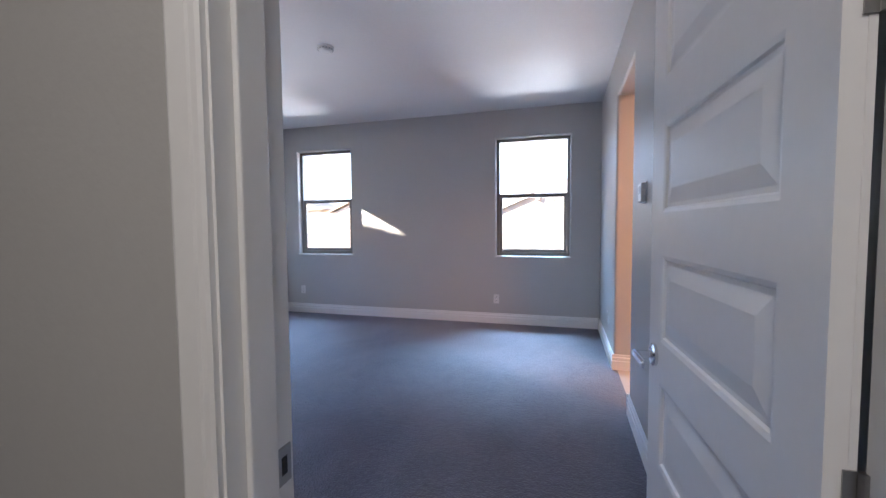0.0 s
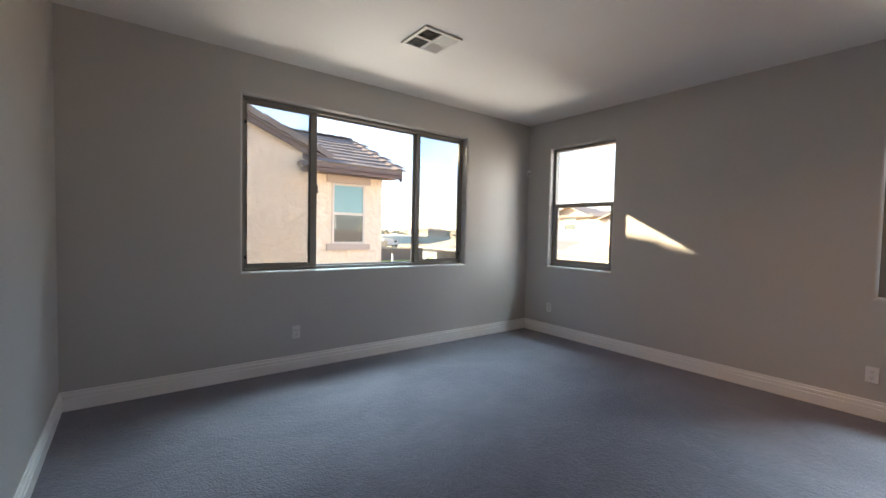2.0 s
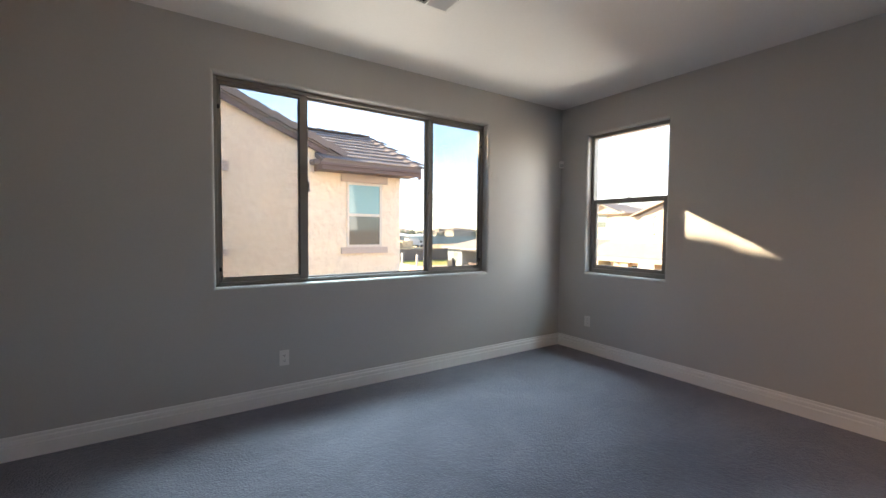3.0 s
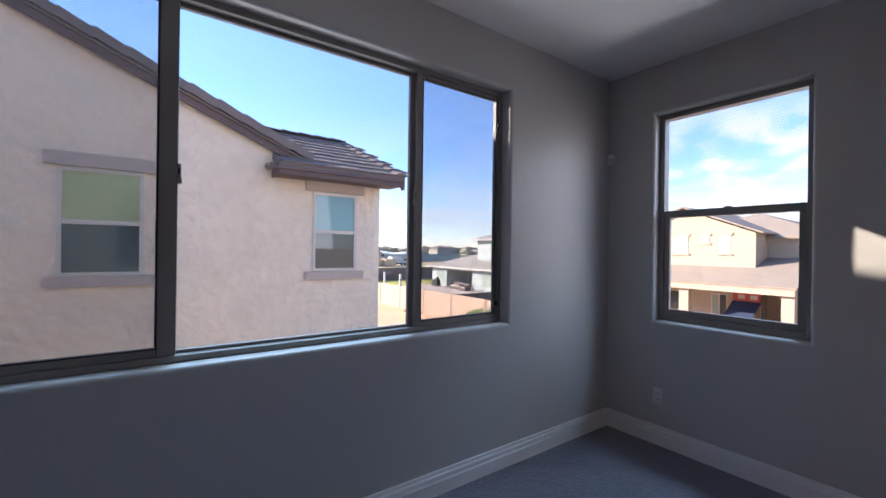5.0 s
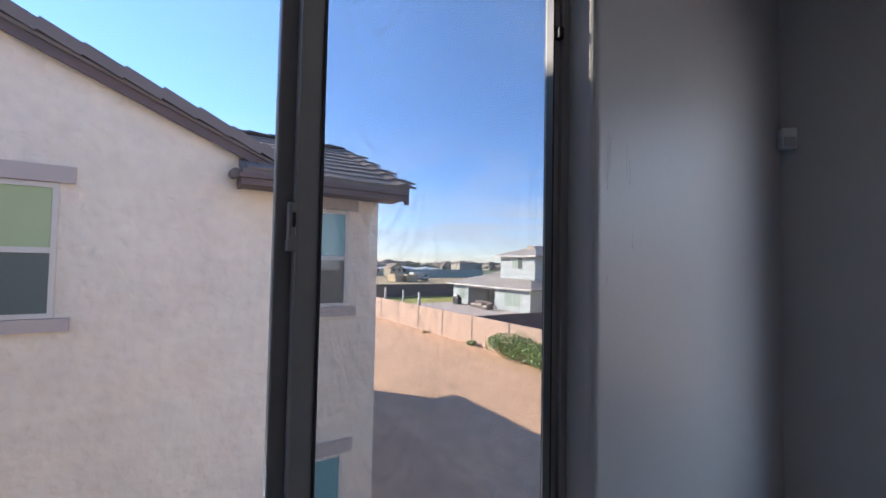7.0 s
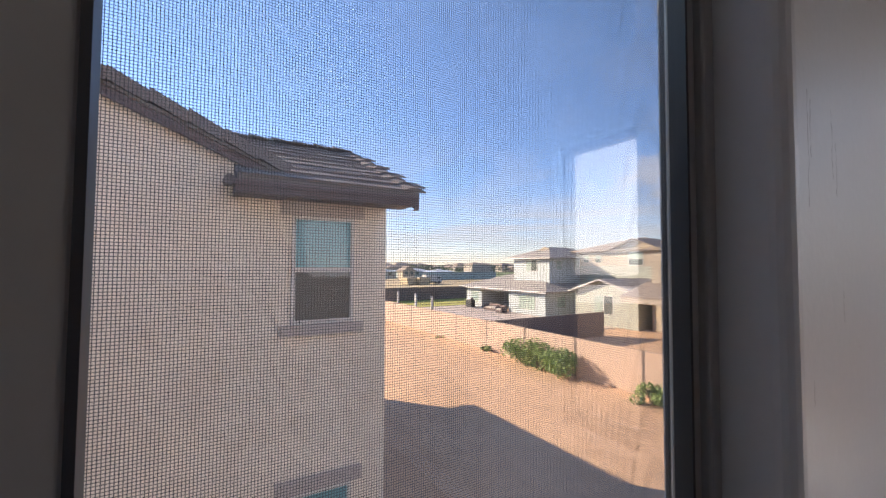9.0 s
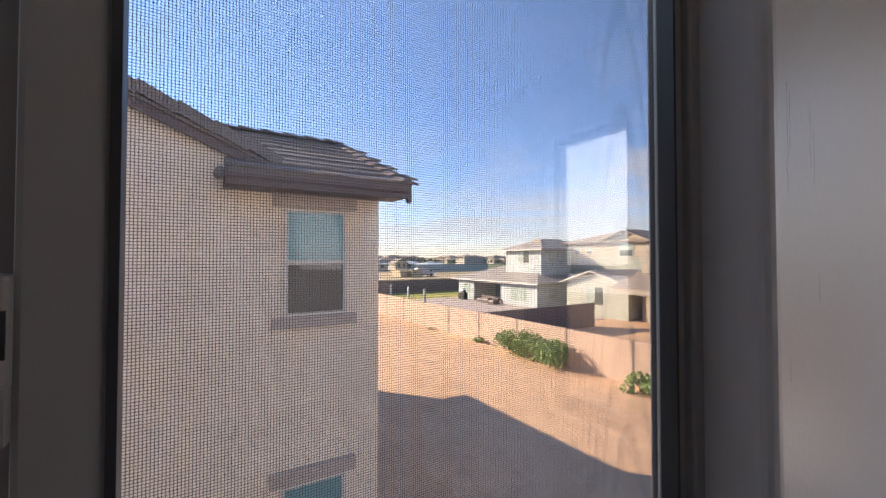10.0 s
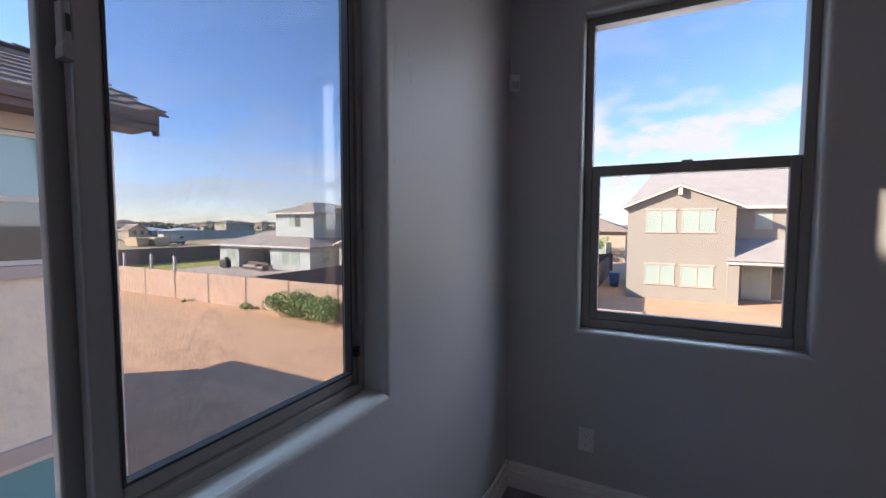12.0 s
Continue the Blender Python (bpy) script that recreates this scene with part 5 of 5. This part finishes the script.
for x, y, w, h, lab in ((-160, 82, 15, 2.7, "long low building with a blue-grey roof"), (-150, 89.5, 9, 2.5, "low building with a blue-grey roof"),
                        (-150, 62, 12, 2.8, "low building with a blue-grey roof")):
    t = thing("building", (x, y, GROUND), lab, "building", "farm buildings")
    bx("wall", M_NET, t, x - 5, x + 5, y - w / 2, y + w / 2, GROUND, GROUND + h)
    bm = bmesh.new()
    hip_roof(bm, x - 5.6, x + 5.6, y - w / 2 - 0.6, y + w / 2 + 0.6, GROUND + h, 1.1)
    part("roof", bm, M_BLUEROOF, t)
    for k in range(3):
        yc = y + (k - 1) * w / 3.4
        bx("window", M_PANE, t, x + 4.97, x + 5.05, yc - 0.7, yc + 0.7, GROUND + 1.3, GROUND + 2.6)
for x, y, w in ((-102.0, 51.8, 2.6), (-101.0, 55.2, 3.4)):
    t = thing("skip_container", (x, y, GROUND), "tan steel skip container on a work yard", "container", "skip containers")
    bm = bmesh.new()
    prism(bm, [(y - w / 2 + 0.3, GROUND + 0.2), (y + w / 2 - 0.3, GROUND + 0.2), (y + w / 2, GROUND + 2.0), (y - w / 2, GROUND + 2.0)], "x", x - 2.4, x + 2.4)
    part("body", bm, M_CRATE, t)
    for k in (-1, 0, 1):
        bx("rib", M_CRATE, t, x + 2.4, x + 2.48, y + k * w * 0.3 - 0.06, y + k * w * 0.3 + 0.06, GROUND + 0.3, GROUND + 2.0)
    for k in (-1, 1):
        bx("foot", M_METAL, t, x - 2.0, x + 2.0, y + k * w * 0.25 - 0.1, y + k * w * 0.25 + 0.1, GROUND, GROUND + 0.2)
t = thing("truck", (-104, 60.5, GROUND), "white box truck parked beyond a fence", "truck")
bx("box_body", M_WHITE_TRIM, t, -105.2, -102.9, 57.8, 61.0, GROUND + 0.75, GROUND + 2.5, 0.05)
bm = bmesh.new()
prism(bm, [(61.1, GROUND + 0.6), (63.0, GROUND + 0.6), (63.0, GROUND + 1.4), (62.5, GROUND + 2.1), (61.1, GROUND + 2.2)], "x", -105.1, -103.0)
part("cab", bm, M_WHITE_TRIM, t)
bx("side_window", M_PANE, t, -103.02, -102.97, 61.5, 62.4, GROUND + 1.4, GROUND + 2.0)
bx("chassis", M_GASKET, t, -104.9, -103.1, 57.9, 62.9, GROUND + 0.45, GROUND + 0.75)
for yc in (58.8, 62.1):
    for xc in (-105.1, -103.2):
        bm = bmesh.new()
        cyl(bm, (xc, yc, GROUND + 0.42), (xc + 0.25, yc, GROUND + 0.42), 0.42, seg=16)
        part("wheel", bm, M_GASKET, t)
t = thing("yard_fence", (-128, 86, GROUND), "tall grey-green panel fence along a field", "fence")
for i in range(16):
    y = 70 + i * 2.0
    bx("panel", M_NET, t, -128.05, -128.0, y + 0.06, y + 1.94, GROUND + 0.1, GROUND + 2.9)
    bx("post", M_METAL, t, -128.1, -127.98, y - 0.05, y + 0.05, GROUND, GROUND + 3.0)
b = bmesh.new()
ridge = [(y, 0.5 + 3.5 * math.sin(y * 0.008 + 0.9) + 1.6 * math.sin(y * 0.023) + 0.8 * math.sin(y * 0.06)) for y in range(150, 620, 10)]
for (ya, za), (yb, zb) in zip(ridge, ridge[1:]):
    lo = [b.verts.new(p) for p in ((-640, ya, GROUND), (-640, yb, GROUND), (-700, yb, max(zb, -3)), (-700, ya, max(za, -3)))]
    b.faces.new(lo)
tagged(finish("hill_backdrop", b, M_FIELD), "low hazy brown hills on the horizon", "hills", kind="structure")


# ---- roof tiles of the nearest house ----
def tile_mesh(wide, length, thick, arch=0.0):
    """A concrete roof tile: u across, v up the slope, butt end at v = 0; arch: rise of its crown."""
    bm = bmesh.new()
    cols = 4 if arch else 1
    for i in range(cols):
        u0, u1 = wide * (i / cols - 0.5), wide * ((i + 1) / cols - 0.5)
        h0 = arch * (1 - (2 * u0 / wide) ** 2)
        h1 = arch * (1 - (2 * u1 / wide) ** 2)
        v8 = [bm.verts.new(c) for c in ((u0, 0, h0), (u1, 0, h1), (u1, length, h1 - thick), (u0, length, h0 - thick),
                                        (u0, 0, h0 - thick), (u1, 0, h1 - thick), (u1, length, h1 - 2 * thick), (u0, length, h0 - 2 * thick))]
        for f in ((0, 1, 2, 3), (7, 6, 5, 4), (0, 4, 5, 1), (3, 2, 6, 7), (0, 3, 7, 4), (1, 5, 6, 2)):
            bm.faces.new([v8[k] for k in f])
    bmesh.ops.remove_doubles(bm, verts=bm.verts, dist=1e-5)
    bmesh.ops.recalc_face_normals(bm, faces=bm.faces)
    me = bpy.data.meshes.new("roof_tile")
    bm.to_mesh(me)
    bm.free()
    me.materials.append(M_ROOF)
    return me


def lay(me, at, u, v, name="roof_tile"):
    u, v = Vector(u).normalized(), Vector(v).normalized()
    n = u.cross(v)
    ob = new(name, me)
    ob.parent = house
    ob.matrix_parent_inverse = house.matrix_world.inverted()
    ob.matrix_world = Matrix.Translation(at) @ Matrix((u, v, n)).transposed().to_4x4()
    return ob


rt = random.Random(9)
flat, barge, cap = tile_mesh(0.325, 0.42, 0.028), tile_mesh(0.26, 0.44, 0.035, 0.03), tile_mesh(0.24, 0.40, 0.018, 0.03)
bm = bmesh.new()
for u0, u1, low, drop in ((-0.14, 0.13, 0.035, 0.0), (0.085, 0.135, 0.13, 0.0)):
    for_v = [bm.verts.new(c) for c in ((u0, 0, 0.03), (u1, 0, 0.03), (u1, 0.43, 0.0), (u0, 0.43, 0.0), (u0, 0, 0.03 - low), (u1, 0, 0.03 - low), (u1, 0.43, -low), (u0, 0.43, -low))]
    for f in ((0, 1, 2, 3), (7, 6, 5, 4), (0, 4, 5, 1), (3, 2, 6, 7), (0, 3, 7, 4), (1, 5, 6, 2)):
        bm.faces.new([for_v[k] for k in f])
bmesh.ops.recalc_face_normals(bm, faces=bm.faces)
rake_tile = bpy.data.meshes.new("edge_tile")
bm.to_mesh(rake_tile)
bm.free()
rake_tile.materials.append(M_ROOF)
slope = Vector((rx - ex, 0, rz - ez)).normalized()
up = Vector((0, -1, 0)).cross(slope)
if up.z < 0:
    up = -up
run = math.hypot(rx - ex, rz - ez)
courses = 9
for i in range(courses):
    v = i * run / courses - 0.02
    k = 0
    y = 4.1 + (0.16 if i % 2 else 0.0)
    while y < ye - 0.05:
        at = Vector((ex, y + 0.16, ez)) + slope * v + up * (0.03 + rt.uniform(-0.004, 0.004))
        lay(flat, at, (0, 1, 0), slope)
        y += 0.33
for i in range(9):                                   # tiles over the north edge
    at = Vector((ex, ye - 0.06, ez)) + slope * (i * run / 9) + up * 0.035
    lay(barge, at, (0, 1, 0), slope, "edge_tile")
for i in range(9):                                   # ridge
    lay(cap, (rx, ye - i * 0.37, rz + 0.015), (1, 0, 0), (0, -1, 0.02), "ridge_tile")
gs = Vector((0, -1, RAKE)).normalized()
gl = math.hypot(8.6, 8.6 * RAKE)
for i in range(int(gl / 0.39)):                      # stepped tiles along the gable edge
    at = Vector((NX + 0.08, 4.66, rake_z(4.66) + 0.02 + rt.uniform(-0.005, 0.005))) + gs * (i * 0.39)
    lay(rake_tile, at, (1, 0, 0), gs, "edge_tile")
